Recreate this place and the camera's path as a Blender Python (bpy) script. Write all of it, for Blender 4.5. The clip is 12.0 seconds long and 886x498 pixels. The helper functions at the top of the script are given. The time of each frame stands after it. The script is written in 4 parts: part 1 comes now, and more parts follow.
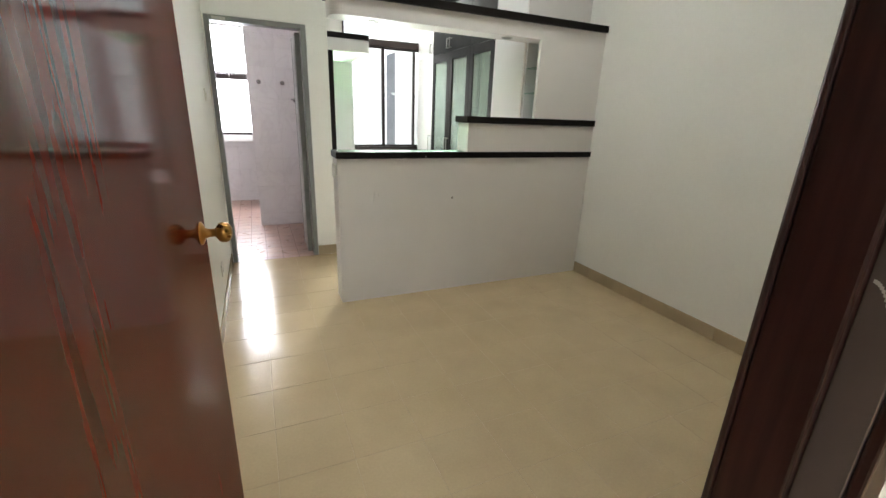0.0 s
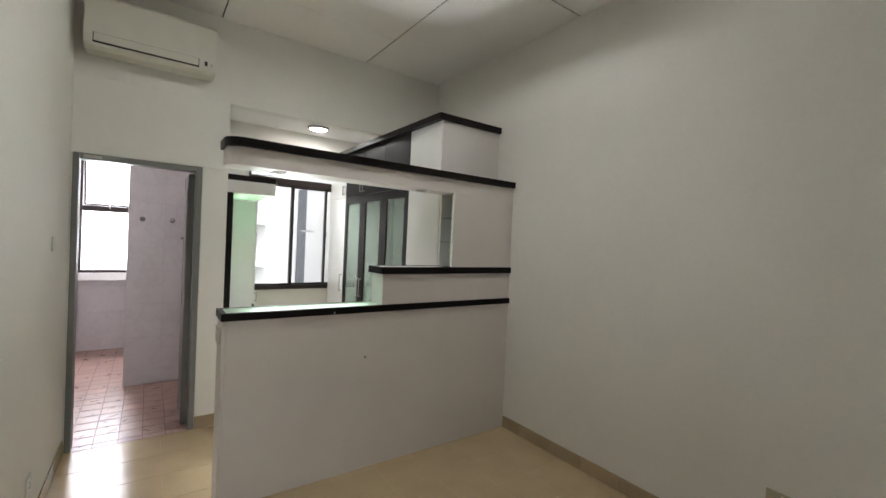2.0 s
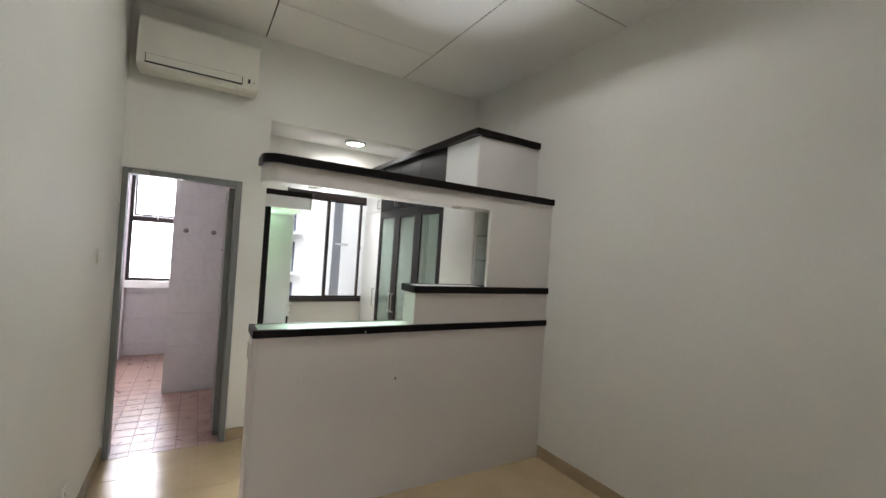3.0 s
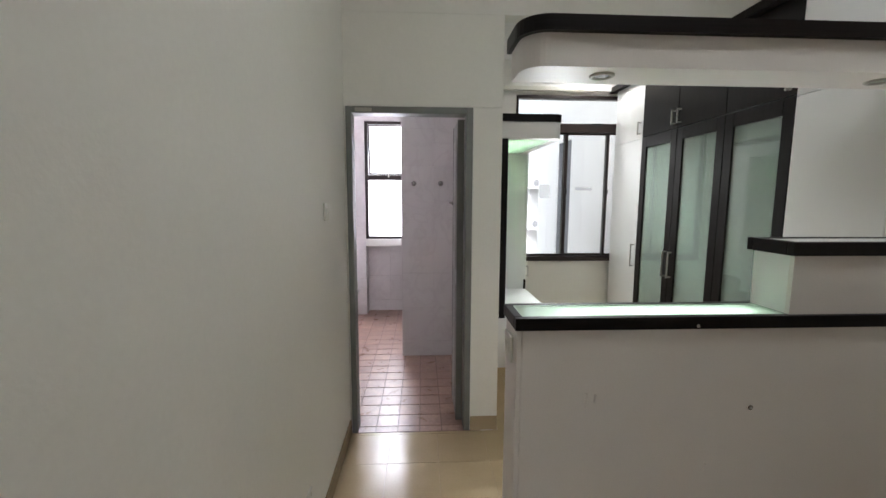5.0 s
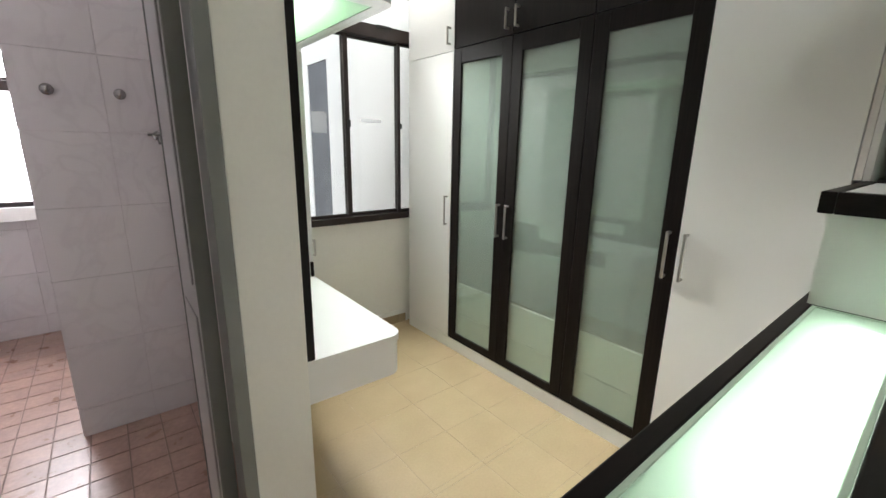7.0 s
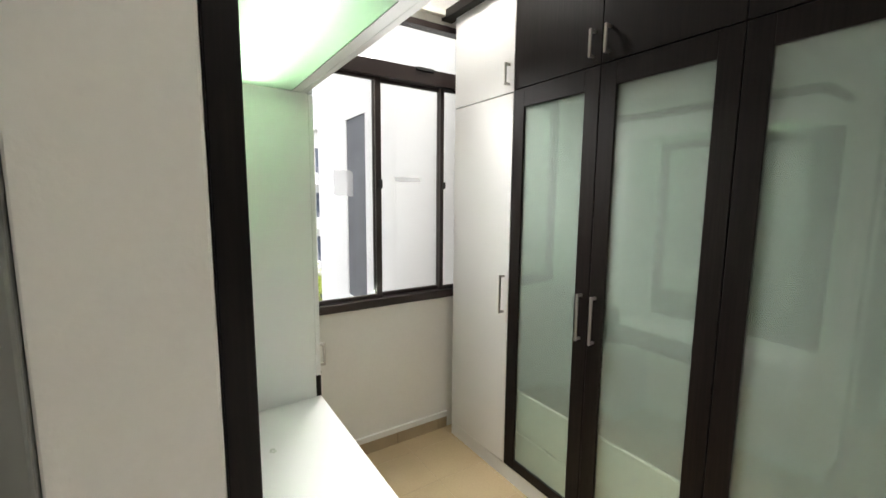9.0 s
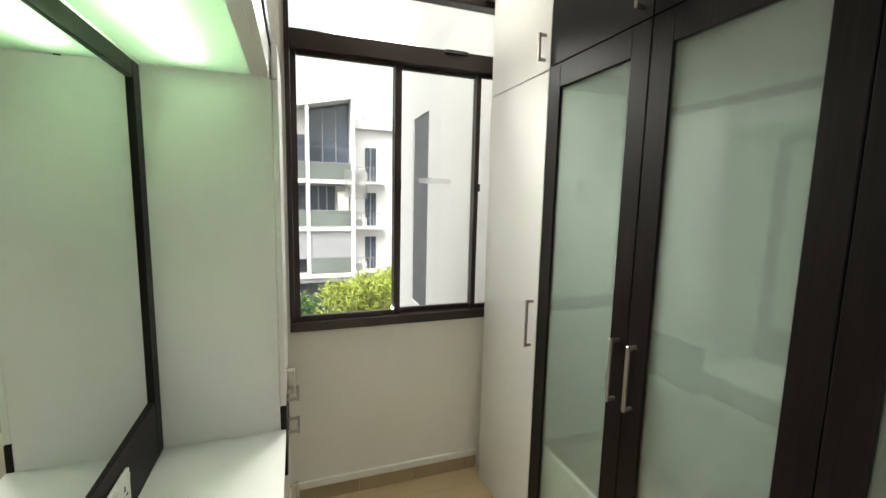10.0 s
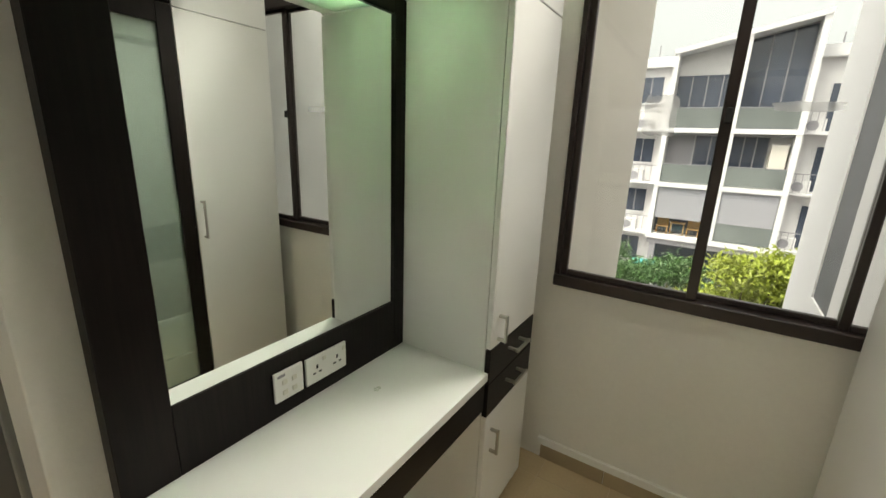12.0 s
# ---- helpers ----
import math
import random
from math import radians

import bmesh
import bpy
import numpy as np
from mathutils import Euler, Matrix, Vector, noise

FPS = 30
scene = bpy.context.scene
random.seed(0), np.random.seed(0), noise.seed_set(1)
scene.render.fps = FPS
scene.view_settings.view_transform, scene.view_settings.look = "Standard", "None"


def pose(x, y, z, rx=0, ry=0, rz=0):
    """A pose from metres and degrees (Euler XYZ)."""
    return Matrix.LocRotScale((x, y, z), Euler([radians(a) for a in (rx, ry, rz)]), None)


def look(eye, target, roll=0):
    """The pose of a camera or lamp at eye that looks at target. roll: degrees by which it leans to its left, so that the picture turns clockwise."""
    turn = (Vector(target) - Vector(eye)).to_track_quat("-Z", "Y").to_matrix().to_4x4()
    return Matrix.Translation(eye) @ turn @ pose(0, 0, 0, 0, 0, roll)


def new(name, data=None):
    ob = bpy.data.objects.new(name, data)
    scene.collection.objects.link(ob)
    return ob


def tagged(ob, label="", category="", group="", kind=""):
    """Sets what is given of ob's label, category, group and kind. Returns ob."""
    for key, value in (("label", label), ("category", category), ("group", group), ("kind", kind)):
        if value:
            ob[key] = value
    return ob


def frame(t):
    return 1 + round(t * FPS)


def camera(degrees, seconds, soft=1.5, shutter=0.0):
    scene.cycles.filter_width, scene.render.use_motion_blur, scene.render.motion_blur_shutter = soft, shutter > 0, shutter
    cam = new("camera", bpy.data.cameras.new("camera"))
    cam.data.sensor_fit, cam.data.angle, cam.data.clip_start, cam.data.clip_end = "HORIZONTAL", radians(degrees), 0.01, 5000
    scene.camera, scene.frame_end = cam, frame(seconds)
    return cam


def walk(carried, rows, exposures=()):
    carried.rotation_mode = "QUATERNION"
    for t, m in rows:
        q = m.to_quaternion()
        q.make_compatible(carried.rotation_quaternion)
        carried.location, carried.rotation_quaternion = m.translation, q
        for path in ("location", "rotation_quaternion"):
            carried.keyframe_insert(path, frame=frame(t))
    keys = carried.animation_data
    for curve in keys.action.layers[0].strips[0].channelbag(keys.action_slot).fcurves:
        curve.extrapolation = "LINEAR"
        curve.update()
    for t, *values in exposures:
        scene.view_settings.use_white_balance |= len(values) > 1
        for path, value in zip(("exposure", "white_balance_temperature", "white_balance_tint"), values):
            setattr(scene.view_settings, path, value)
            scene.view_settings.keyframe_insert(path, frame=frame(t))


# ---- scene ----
cam = camera(93.7, 12.0)
PATH = [
    (0, (0.232, 0.444, 1.38), (1.012, 2.181, 0.769), 2.1),
    (0.5, (0.286, 0.596, 1.365), (1.195, 2.281, 0.788), 3.0),
    (1, (0.333, 0.705, 1.399), (1.337, 2.371, 0.933), 3.0),
    (1.5, (0.381, 0.759, 1.48), (1.482, 2.406, 1.201), 2.8),
    (2, (0.384, 0.78, 1.573), (1.54, 2.412, 1.542), 2.6),
    (2.5, (0.403, 0.796, 1.65), (1.538, 2.437, 1.788), 3.0),
    (3, (0.426, 0.868, 1.619), (1.446, 2.588, 1.637), 3.8),
    (3.5, (0.483, 1.017, 1.521), (1.247, 2.857, 1.344), 3.8),
    (3.7, (0.482, 1.119, 1.485), (1.106, 3.004, 1.249), 3.7),
    (5.3, (0.381, 2.229, 1.54), (0.467, 4.213, 1.303), 0.0),
    (5.5, (0.377, 2.405, 1.543), (0.584, 4.379, 1.298), -0.0),
    (6, (0.386, 2.818, 1.506), (0.962, 4.706, 1.187), 0.3),
    (6.5, (0.436, 3.149, 1.475), (1.426, 4.828, 1.03), 1.1),
    (6.7, (0.447, 3.249, 1.463), (1.588, 4.813, 0.96), 1.3),
    (8.3, (0.685, 3.775, 1.527), (2.021, 5.239, 1.257), -1.3),
    (8.5, (0.731, 3.827, 1.544), (1.99, 5.356, 1.285), -0.6),
    (9, (0.855, 3.979, 1.543), (1.944, 5.643, 1.291), 0.5),
    (9.5, (1.092, 4.075, 1.545), (2.001, 5.837, 1.286), 0.8),
    (10, (1.368, 4.12, 1.558), (2.035, 5.989, 1.309), 1.3),
    (10.5, (1.599, 4.237, 1.544), (1.898, 6.197, 1.285), 1.9),
    (11, (1.769, 4.43, 1.571), (1.59, 6.401, 1.284), 2.2),
    (11.5, (1.848, 4.481, 1.56), (1.135, 6.319, 1.224), 2.1),
    (12, (1.86, 4.44, 1.505), (0.815, 6.066, 0.987), 2.1),
]
walk(cam, [(t, look(eye, target, roll)) for t, eye, target, roll in PATH],
     [(0.0, 3.25, 6300, 4), (0.5, 3.12, 6350, 4), (1.0, 2.95, 6300, 6), (1.5, 2.72, 6300, 8), (2.5, 2.70, 6350, 9), (3.5, 2.71, 6150, 10), (5.5, 2.4, 6200, 8),
      (6.7, 2.6, 6300, 6), (8.5, 2.65, 6600, 14), (9.0, 2.65, 6550, 9), (9.5, 2.72, 6600, 7), (10.0, 2.45, 6850, 4), (10.5, 2.36, 7050, 6), (11.0, 2.28, 7050, 4), (11.5, 2.08, 6900, 4), (12.0, 2.06, 7250, 5)])

# ---- world, sun, exposure ----
world = bpy.data.worlds.new("sky")
scene.world = world
world.use_nodes = True
wn = world.node_tree.nodes
sky = wn.new("ShaderNodeTexSky")
sky.sky_type, sky.sun_disc = "NISHITA", False
sky.sun_elevation, sky.sun_rotation = radians(61), radians(213)
sky.air_density, sky.dust_density, sky.ozone_density = 1.0, 6.0, 0.4
wn["Background"].inputs["Strength"].default_value = 0.088
cloud = wn.new("ShaderNodeHueSaturation")  # an overcast sky has little colour
cloud.inputs["Saturation"].default_value = 0.15
world.node_tree.links.new(sky.outputs["Color"], cloud.inputs["Color"])
world.node_tree.links.new(cloud.outputs["Color"], wn["Background"].inputs["Color"])
sun_data = bpy.data.lights.new("sun", "SUN")
sun_data.energy, sun_data.angle, sun_data.color = 0.4, radians(25), (1.0, 0.975, 0.94)
sun = new("sun", sun_data)
sun.matrix_world = look((-9, -14, 30), (0, 0, 0))

# ---- materials ----


def shader(name, color, rough=0.5, metal=0.0, vary=0.06, scale=3.0, grain=0.0, grain_scale=60.0, bump=0.0, bump_scale=40.0,
           stretch=(1, 1, 1), coat=0.0, spec=0.5, per_piece=0.0, rough_vary=0.0):
    """A painted, laminated or stained surface: broad blotches, a finer grain, small relief."""
    m = bpy.data.materials.new(name)
    m.use_nodes = True
    n, l = m.node_tree.nodes, m.node_tree.links
    b = n["Principled BSDF"]
    b.inputs["Roughness"].default_value, b.inputs["Metallic"].default_value = rough, metal
    b.inputs["Coat Weight"].default_value, b.inputs["Specular IOR Level"].default_value = coat, spec
    b.inputs["Coat Roughness"].default_value = 0.12
    tc, mp = n.new("ShaderNodeTexCoord"), n.new("ShaderNodeMapping")
    mp.inputs["Scale"].default_value = stretch
    if per_piece:  # pieces share meshes: lay the pattern out over the whole surface
        l.new(n.new("ShaderNodeNewGeometry").outputs["Position"], mp.inputs["Vector"])
    else:
        l.new(tc.outputs["Object"], mp.inputs["Vector"])
    big, fine = n.new("ShaderNodeTexNoise"), n.new("ShaderNodeTexNoise")
    big.inputs["Scale"].default_value, big.inputs["Detail"].default_value = scale, 5
    fine.inputs["Scale"].default_value, fine.inputs["Detail"].default_value = grain_scale, 3
    l.new(mp.outputs["Vector"], big.inputs["Vector"])
    l.new(mp.outputs["Vector"], fine.inputs["Vector"])
    ramp = n.new("ShaderNodeMapRange")
    ramp.inputs["From Min"].default_value, ramp.inputs["From Max"].default_value = 0.3, 0.7
    ramp.inputs["To Min"].default_value, ramp.inputs["To Max"].default_value = 1 - vary, 1 + vary
    l.new(big.outputs["Fac"], ramp.inputs["Value"])
    ramp2 = n.new("ShaderNodeMapRange")
    ramp2.inputs["From Min"].default_value, ramp2.inputs["From Max"].default_value = 0.3, 0.7
    ramp2.inputs["To Min"].default_value, ramp2.inputs["To Max"].default_value = 1 - grain, 1 + grain
    l.new(fine.outputs["Fac"], ramp2.inputs["Value"])
    mul = n.new("ShaderNodeMath")
    mul.operation = "MULTIPLY"
    l.new(ramp.outputs[0], mul.inputs[0])
    l.new(ramp2.outputs[0], mul.inputs[1])
    last = mul
    if per_piece:
        info, pr, mul2 = n.new("ShaderNodeObjectInfo"), n.new("ShaderNodeMapRange"), n.new("ShaderNodeMath")
        pr.inputs["To Min"].default_value, pr.inputs["To Max"].default_value = 1 - per_piece, 1 + per_piece
        mul2.operation = "MULTIPLY"
        l.new(info.outputs["Random"], pr.inputs["Value"])
        l.new(mul.outputs[0], mul2.inputs[0])
        l.new(pr.outputs[0], mul2.inputs[1])
        last = mul2
    tint = n.new("ShaderNodeVectorMath")
    tint.operation = "SCALE"
    tint.inputs[0].default_value = color
    l.new(last.outputs[0], tint.inputs["Scale"])
    l.new(tint.outputs[0], b.inputs["Base Color"])
    if rough_vary:
        rr = n.new("ShaderNodeMapRange")
        rr.inputs["From Min"].default_value, rr.inputs["From Max"].default_value = 0.3, 0.7
        rr.inputs["To Min"].default_value, rr.inputs["To Max"].default_value = max(rough - rough_vary, 0.02), rough + rough_vary
        l.new(big.outputs["Fac"], rr.inputs["Value"])
        l.new(rr.outputs[0], b.inputs["Roughness"])
    if bump:
        bn, bp = n.new("ShaderNodeTexNoise"), n.new("ShaderNodeBump")
        bn.inputs["Scale"].default_value, bn.inputs["Detail"].default_value = bump_scale, 4
        l.new(mp.outputs["Vector"], bn.inputs["Vector"])
        bp.inputs["Strength"].default_value, bp.inputs["Distance"].default_value = bump, 0.004
        l.new(bn.outputs["Fac"], bp.inputs["Height"])
        l.new(bp.outputs["Normal"], b.inputs["Normal"])
    return m


def marble(name, color, vein, scale, rough):
    m = shader(name, color, rough, vary=0.03, per_piece=0.02)
    n, l = m.node_tree.nodes, m.node_tree.links
    b = n["Principled BSDF"]
    tc, no, ramp, mix = n.new("ShaderNodeTexCoord"), n.new("ShaderNodeTexNoise"), n.new("ShaderNodeValToRGB"), n.new("ShaderNodeMix")
    no.inputs["Scale"].default_value, no.inputs["Detail"].default_value, no.inputs["Distortion"].default_value = scale, 8, 1.6
    geo = n.new("ShaderNodeNewGeometry")
    l.new(geo.outputs["Position"], no.inputs["Vector"])
    ramp.color_ramp.elements[0].position, ramp.color_ramp.elements[1].position = 0.46, 0.5
    ramp.color_ramp.elements[0].color, ramp.color_ramp.elements[1].color = (0, 0, 0, 1), (1, 1, 1, 1)
    e = ramp.color_ramp.elements.new(0.55)
    e.color = (0, 0, 0, 1)
    l.new(no.outputs["Fac"], ramp.inputs["Fac"])
    mix.data_type = "RGBA"
    old = b.inputs["Base Color"].links[0].from_socket
    l.new(old, mix.inputs[6])
    mix.inputs[7].default_value = (*vein, 1)
    half = n.new("ShaderNodeMath")
    half.operation = "MULTIPLY"
    half.inputs[1].default_value = 0.22
    l.new(ramp.outputs["Color"], half.inputs[0])
    l.new(half.outputs[0], mix.inputs[0])
    l.new(mix.outputs[2], b.inputs["Base Color"])
    return m


def glow(name, color, strength):
    m = bpy.data.materials.new(name)
    m.use_nodes = True
    b = m.node_tree.nodes["Principled BSDF"]
    b.inputs["Base Color"].default_value = (0.8, 0.8, 0.8, 1)
    b.inputs["Emission Color"].default_value, b.inputs["Emission Strength"].default_value = (*color, 1), strength
    return m


def sheen(m):
    """Gloss that rises at a slant, alike on both faces of a sheet."""
    n, l = m.node_tree.nodes, m.node_tree.links
    lw, pw, sc = n.new("ShaderNodeLayerWeight"), n.new("ShaderNodeMath"), n.new("ShaderNodeMath")
    lw.inputs["Blend"].default_value = 0.5
    pw.operation, sc.operation = "POWER", "MULTIPLY_ADD"
    pw.inputs[1].default_value = 5.0
    sc.inputs[1].default_value, sc.inputs[2].default_value = 0.9, 0.035
    l.new(lw.outputs["Facing"], pw.inputs[0])
    l.new(pw.outputs[0], sc.inputs[0])
    return sc


def lacquer(m, share, rough=0.07):
    """An old thin varnish: a weak glossy share over the stained wood, streaked along the grain."""
    n, l = m.node_tree.nodes, m.node_tree.links
    gl, mx = n.new("ShaderNodeBsdfGlossy"), n.new("ShaderNodeMixShader")
    gl.inputs["Roughness"].default_value = rough
    mx.inputs[0].default_value = share
    b = n["Principled BSDF"]
    if b.inputs["Normal"].links:
        l.new(b.inputs["Normal"].links[0].from_socket, gl.inputs["Normal"])
    l.new(b.outputs[0], mx.inputs[1])
    l.new(gl.outputs[0], mx.inputs[2])
    l.new(mx.outputs[0], n["Material Output"].inputs["Surface"])


def clear_glass(name, tint=(1, 1, 1), smear=0.0):
    m = bpy.data.materials.new(name)
    m.use_nodes = True
    n, l = m.node_tree.nodes, m.node_tree.links
    n.remove(n["Principled BSDF"])
    tr, gl, mix, fr = n.new("ShaderNodeBsdfTransparent"), n.new("ShaderNodeBsdfGlossy"), n.new("ShaderNodeMixShader"), sheen(m)
    tr.inputs["Color"].default_value = (*tint, 1)
    gl.inputs["Roughness"].default_value = 0.02
    l.new(fr.outputs[0], mix.inputs[0])
    l.new(tr.outputs[0], mix.inputs[1])
    l.new(gl.outputs[0], mix.inputs[2])
    l.new(mix.outputs[0], n["Material Output"].inputs["Surface"])
    return m


def frosted_glass(name, color, share=0.75):
    """Sheet that scatters light through itself, with a glossy face."""
    m = bpy.data.materials.new(name)
    m.use_nodes = True
    n, l = m.node_tree.nodes, m.node_tree.links
    n.remove(n["Principled BSDF"])
    tl, df, m1 = n.new("ShaderNodeBsdfTranslucent"), n.new("ShaderNodeBsdfDiffuse"), n.new("ShaderNodeMixShader")
    gl, m2, fr = n.new("ShaderNodeBsdfGlossy"), n.new("ShaderNodeMixShader"), sheen(m)
    no, sc = n.new("ShaderNodeTexNoise"), n.new("ShaderNodeMapRange")
    no.inputs["Scale"].default_value = 9
    sc.inputs["To Min"].default_value, sc.inputs["To Max"].default_value = 0.05, 0.16
    l.new(no.outputs["Fac"], sc.inputs["Value"])
    l.new(sc.outputs[0], gl.inputs["Roughness"])
    tl.inputs["Color"].default_value = df.inputs["Color"].default_value = (*color, 1)
    m1.inputs[0].default_value = 1 - share
    l.new(tl.outputs[0], m1.inputs[1])
    l.new(df.outputs[0], m1.inputs[2])
    l.new(fr.outputs[0], m2.inputs[0])
    l.new(m1.outputs[0], m2.inputs[1])
    l.new(gl.outputs[0], m2.inputs[2])
    l.new(m2.outputs[0], n["Material Output"].inputs["Surface"])
    return m


def door_glass(name, color):
    """Glass frosted on its back: milky green, lets nearby things show through blurred, mirror-smooth front."""
    m = frosted_glass(name, color, 0.0)
    n, l = m.node_tree.nodes, m.node_tree.links
    rf = n.new("ShaderNodeBsdfRefraction")
    rf.inputs["Color"].default_value = (0.86, 0.93, 0.88, 1)
    rf.inputs["Roughness"].default_value, rf.inputs["IOR"].default_value = 0.27, 1.3
    tl, df = n["Translucent BSDF"], n["Diffuse BSDF"]
    mixer = df.outputs[0].links[0].to_node
    mixer.inputs[0].default_value = 0.34
    l.new(rf.outputs[0], mixer.inputs[1])
    n.remove(tl)
    gl = n["Glossy BSDF"]
    l.remove(gl.inputs["Roughness"].links[0])
    gl.inputs["Roughness"].default_value = 0.03
    n["Math.001"].inputs[1].default_value, n["Math.001"].inputs[2].default_value = 0.6, 0.10
    return m


def film(name):
    m = clear_glass(name)
    n, l = m.node_tree.nodes, m.node_tree.links
    tl, mx = n.new("ShaderNodeBsdfTranslucent"), n.new("ShaderNodeMixShader")
    tl.inputs["Color"].default_value = (0.85, 0.85, 0.86, 1)
    mx.inputs[0].default_value = 0.38
    l.new(n["Transparent BSDF"].outputs[0], mx.inputs[1])
    l.new(tl.outputs[0], mx.inputs[2])
    l.new(mx.outputs[0], n["Material Output"].inputs["Surface"])
    return m


M_WALL = shader("wall paint", (0.81, 0.795, 0.745), 0.62, vary=0.025, scale=1.6, grain=0.012, bump=0.12, bump_scale=110)
M_CEIL = shader("ceiling paint", (0.87, 0.855, 0.83), 0.7, vary=0.03, scale=1.2, bump=0.05, bump_scale=60)
M_PART = shader("partition laminate", (0.74, 0.70, 0.67), 0.42, vary=0.025, scale=2.5, grain=0.02, grain_scale=160, bump=0.04, bump_scale=220)
M_WENGE = shader("wenge laminate", (0.0075, 0.0050, 0.0044), 0.42, spec=0.18, vary=0.25, scale=4, grain=0.35, grain_scale=38, bump=0.10, bump_scale=60, stretch=(3, 3, 0.12))
M_WENGE_H = shader("wenge laminate lengthwise", (0.0075, 0.0050, 0.0044), 0.42, spec=0.18, vary=0.25, scale=4, grain=0.35, grain_scale=38, bump=0.10, bump_scale=60, stretch=(0.12, 0.6, 3))
M_WHITE = shader("white laminate", (0.78, 0.775, 0.76), 0.30, vary=0.015, scale=2, bump=0.03, bump_scale=200)
M_MAHOG = shader("varnished red wood", (0.125, 0.014, 0.005), 0.12, vary=0.08, scale=2.2, grain=0.04, grain_scale=24, stretch=(2, 2, 0.16), spec=0.0)
lacquer(M_MAHOG, 0.16, 0.09)
M_JAMB = shader("dark stained frame", (0.045, 0.018, 0.015), 0.30, vary=0.2, scale=3, grain=0.3, grain_scale=30, bump=0.08, bump_scale=40, stretch=(2, 2, 0.16))
M_STOP = shader("worn frame edge", (0.15, 0.115, 0.10), 0.45, vary=0.12, scale=5, bump=0.06)
M_FLOOR = shader("beige glazed tile", (0.55, 0.43, 0.262), 0.17, vary=0.05, scale=4, grain=0.03, grain_scale=90, bump=0.015, bump_scale=14, per_piece=0.006, rough_vary=0.04)
M_GROUT = shader("light grout", (0.55, 0.44, 0.285), 0.8, vary=0.15, scale=12, bump=0.2)
M_SKIRT = shader("beige skirting tile", (0.42, 0.33, 0.21), 0.22, vary=0.08, scale=5, per_piece=0.05)
M_ALU = shader("grey painted metal", (0.20, 0.205, 0.195), 0.42, vary=0.08, scale=4, bump=0.03, bump_scale=90)
M_ALU_L = shader("grey door panel", (0.36, 0.35, 0.355), 0.38, vary=0.06, scale=3, bump=0.03, bump_scale=90)
M_BRONZE = shader("dark window aluminium", (0.024, 0.015, 0.013), 0.38, vary=0.15, scale=6, bump=0.02)
M_STEEL = shader("brushed nickel", (0.47, 0.45, 0.415), 0.28, metal=1.0, vary=0.05, scale=20, grain=0.06, grain_scale=220, stretch=(4, 4, 0.3))
M_CHROME = shader("chrome", (0.42, 0.41, 0.40), 0.10, metal=1.0, vary=0.03)
M_BRASS = shader("worn brass", (0.46, 0.25, 0.07), 0.30, metal=1.0, vary=0.18, scale=18, rough_vary=0.08)
M_PLASTIC = shader("ivory plastic", (0.70, 0.68, 0.60), 0.35, vary=0.03, scale=8)
M_IVORY = shader("aged ivory plastic", (0.50, 0.46, 0.34), 0.4, vary=0.06, scale=12)
M_SWITCH = shader("white plastic", (0.80, 0.79, 0.75), 0.30, vary=0.02, scale=8)
M_DARK = shader("dark slot", (0.015, 0.015, 0.015), 0.6, vary=0.1)
M_LOUVRE = shader("metal lamp reflector", (0.20, 0.20, 0.19), 0.40, metal=0.3, vary=0.08, scale=8)
M_DOOR_GLASS = door_glass("frosted green glass", (0.50, 0.60, 0.53))
M_MINT = frosted_glass("mint frosted glass", (0.78, 0.91, 0.80))
M_MIRROR = shader("mirror silver", (0.86, 0.90, 0.87), 0.012, metal=1.0, vary=0.004, scale=2)
M_BEAD = shader("pale green bead", (0.50, 0.62, 0.50), 0.35, vary=0.05, scale=10)
M_PANE = clear_glass("window glass", (0.97, 0.985, 0.98))
M_SHELF_GLASS = clear_glass("shelf glass", (0.80, 0.92, 0.86))
M_BATH_PANE = frosted_glass("obscured bathroom glass", (0.92, 0.94, 0.95), 0.95)
M_TILE_W = marble("white marbled wall tile", (0.70, 0.665, 0.665), (0.52, 0.47, 0.48), 2.6, 0.2)
M_GROUT_W = shader("pale wall grout", (0.63, 0.59, 0.59), 0.8, vary=0.1)
M_TILE_B = shader("terracotta floor tile", (0.42, 0.275, 0.225), 0.33, vary=0.14, scale=9, grain=0.10, grain_scale=45, bump=0.12, bump_scale=26, per_piece=0.10, rough_vary=0.08)
M_GROUT_B = shader("grey floor grout", (0.28, 0.20, 0.175), 0.85, vary=0.15, scale=14)
M_CERAMIC = shader("white sanitary ceramic", (0.80, 0.79, 0.78), 0.10, vary=0.01)
M_STONE = shader("dark granite top", (0.05, 0.05, 0.055), 0.2, vary=0.3, scale=60)
M_TUBE = glow("fluorescent tube", (0.79, 1.0, 0.73), 10.8)
M_TUBE_C = glow("counter tube", (0.98, 1.0, 0.98), 3.3)
M_LAMP = glow("lit lamp glass", (1.0, 0.97, 0.93), 17.0)
M_LAMP_B = glow("lit ceiling tube", (1.0, 0.985, 0.96), 20.5)
M_RENDER = shader("white rendered facade", (0.70, 0.69, 0.70), 0.8, vary=0.04, scale=0.7, grain=0.02, bump=0.2, bump_scale=30)
M_CREAM = shader("cream rendered wall", (0.74, 0.70, 0.63), 0.8, vary=0.05, scale=0.5, bump=0.2, bump_scale=30)
M_FAC = shader("facade paint", (0.72, 0.70, 0.70), 0.8, vary=0.05, scale=0.6)
M_FAC_G = shader("grey facade panel", (0.30, 0.29, 0.31), 0.6, vary=0.05, scale=0.8)
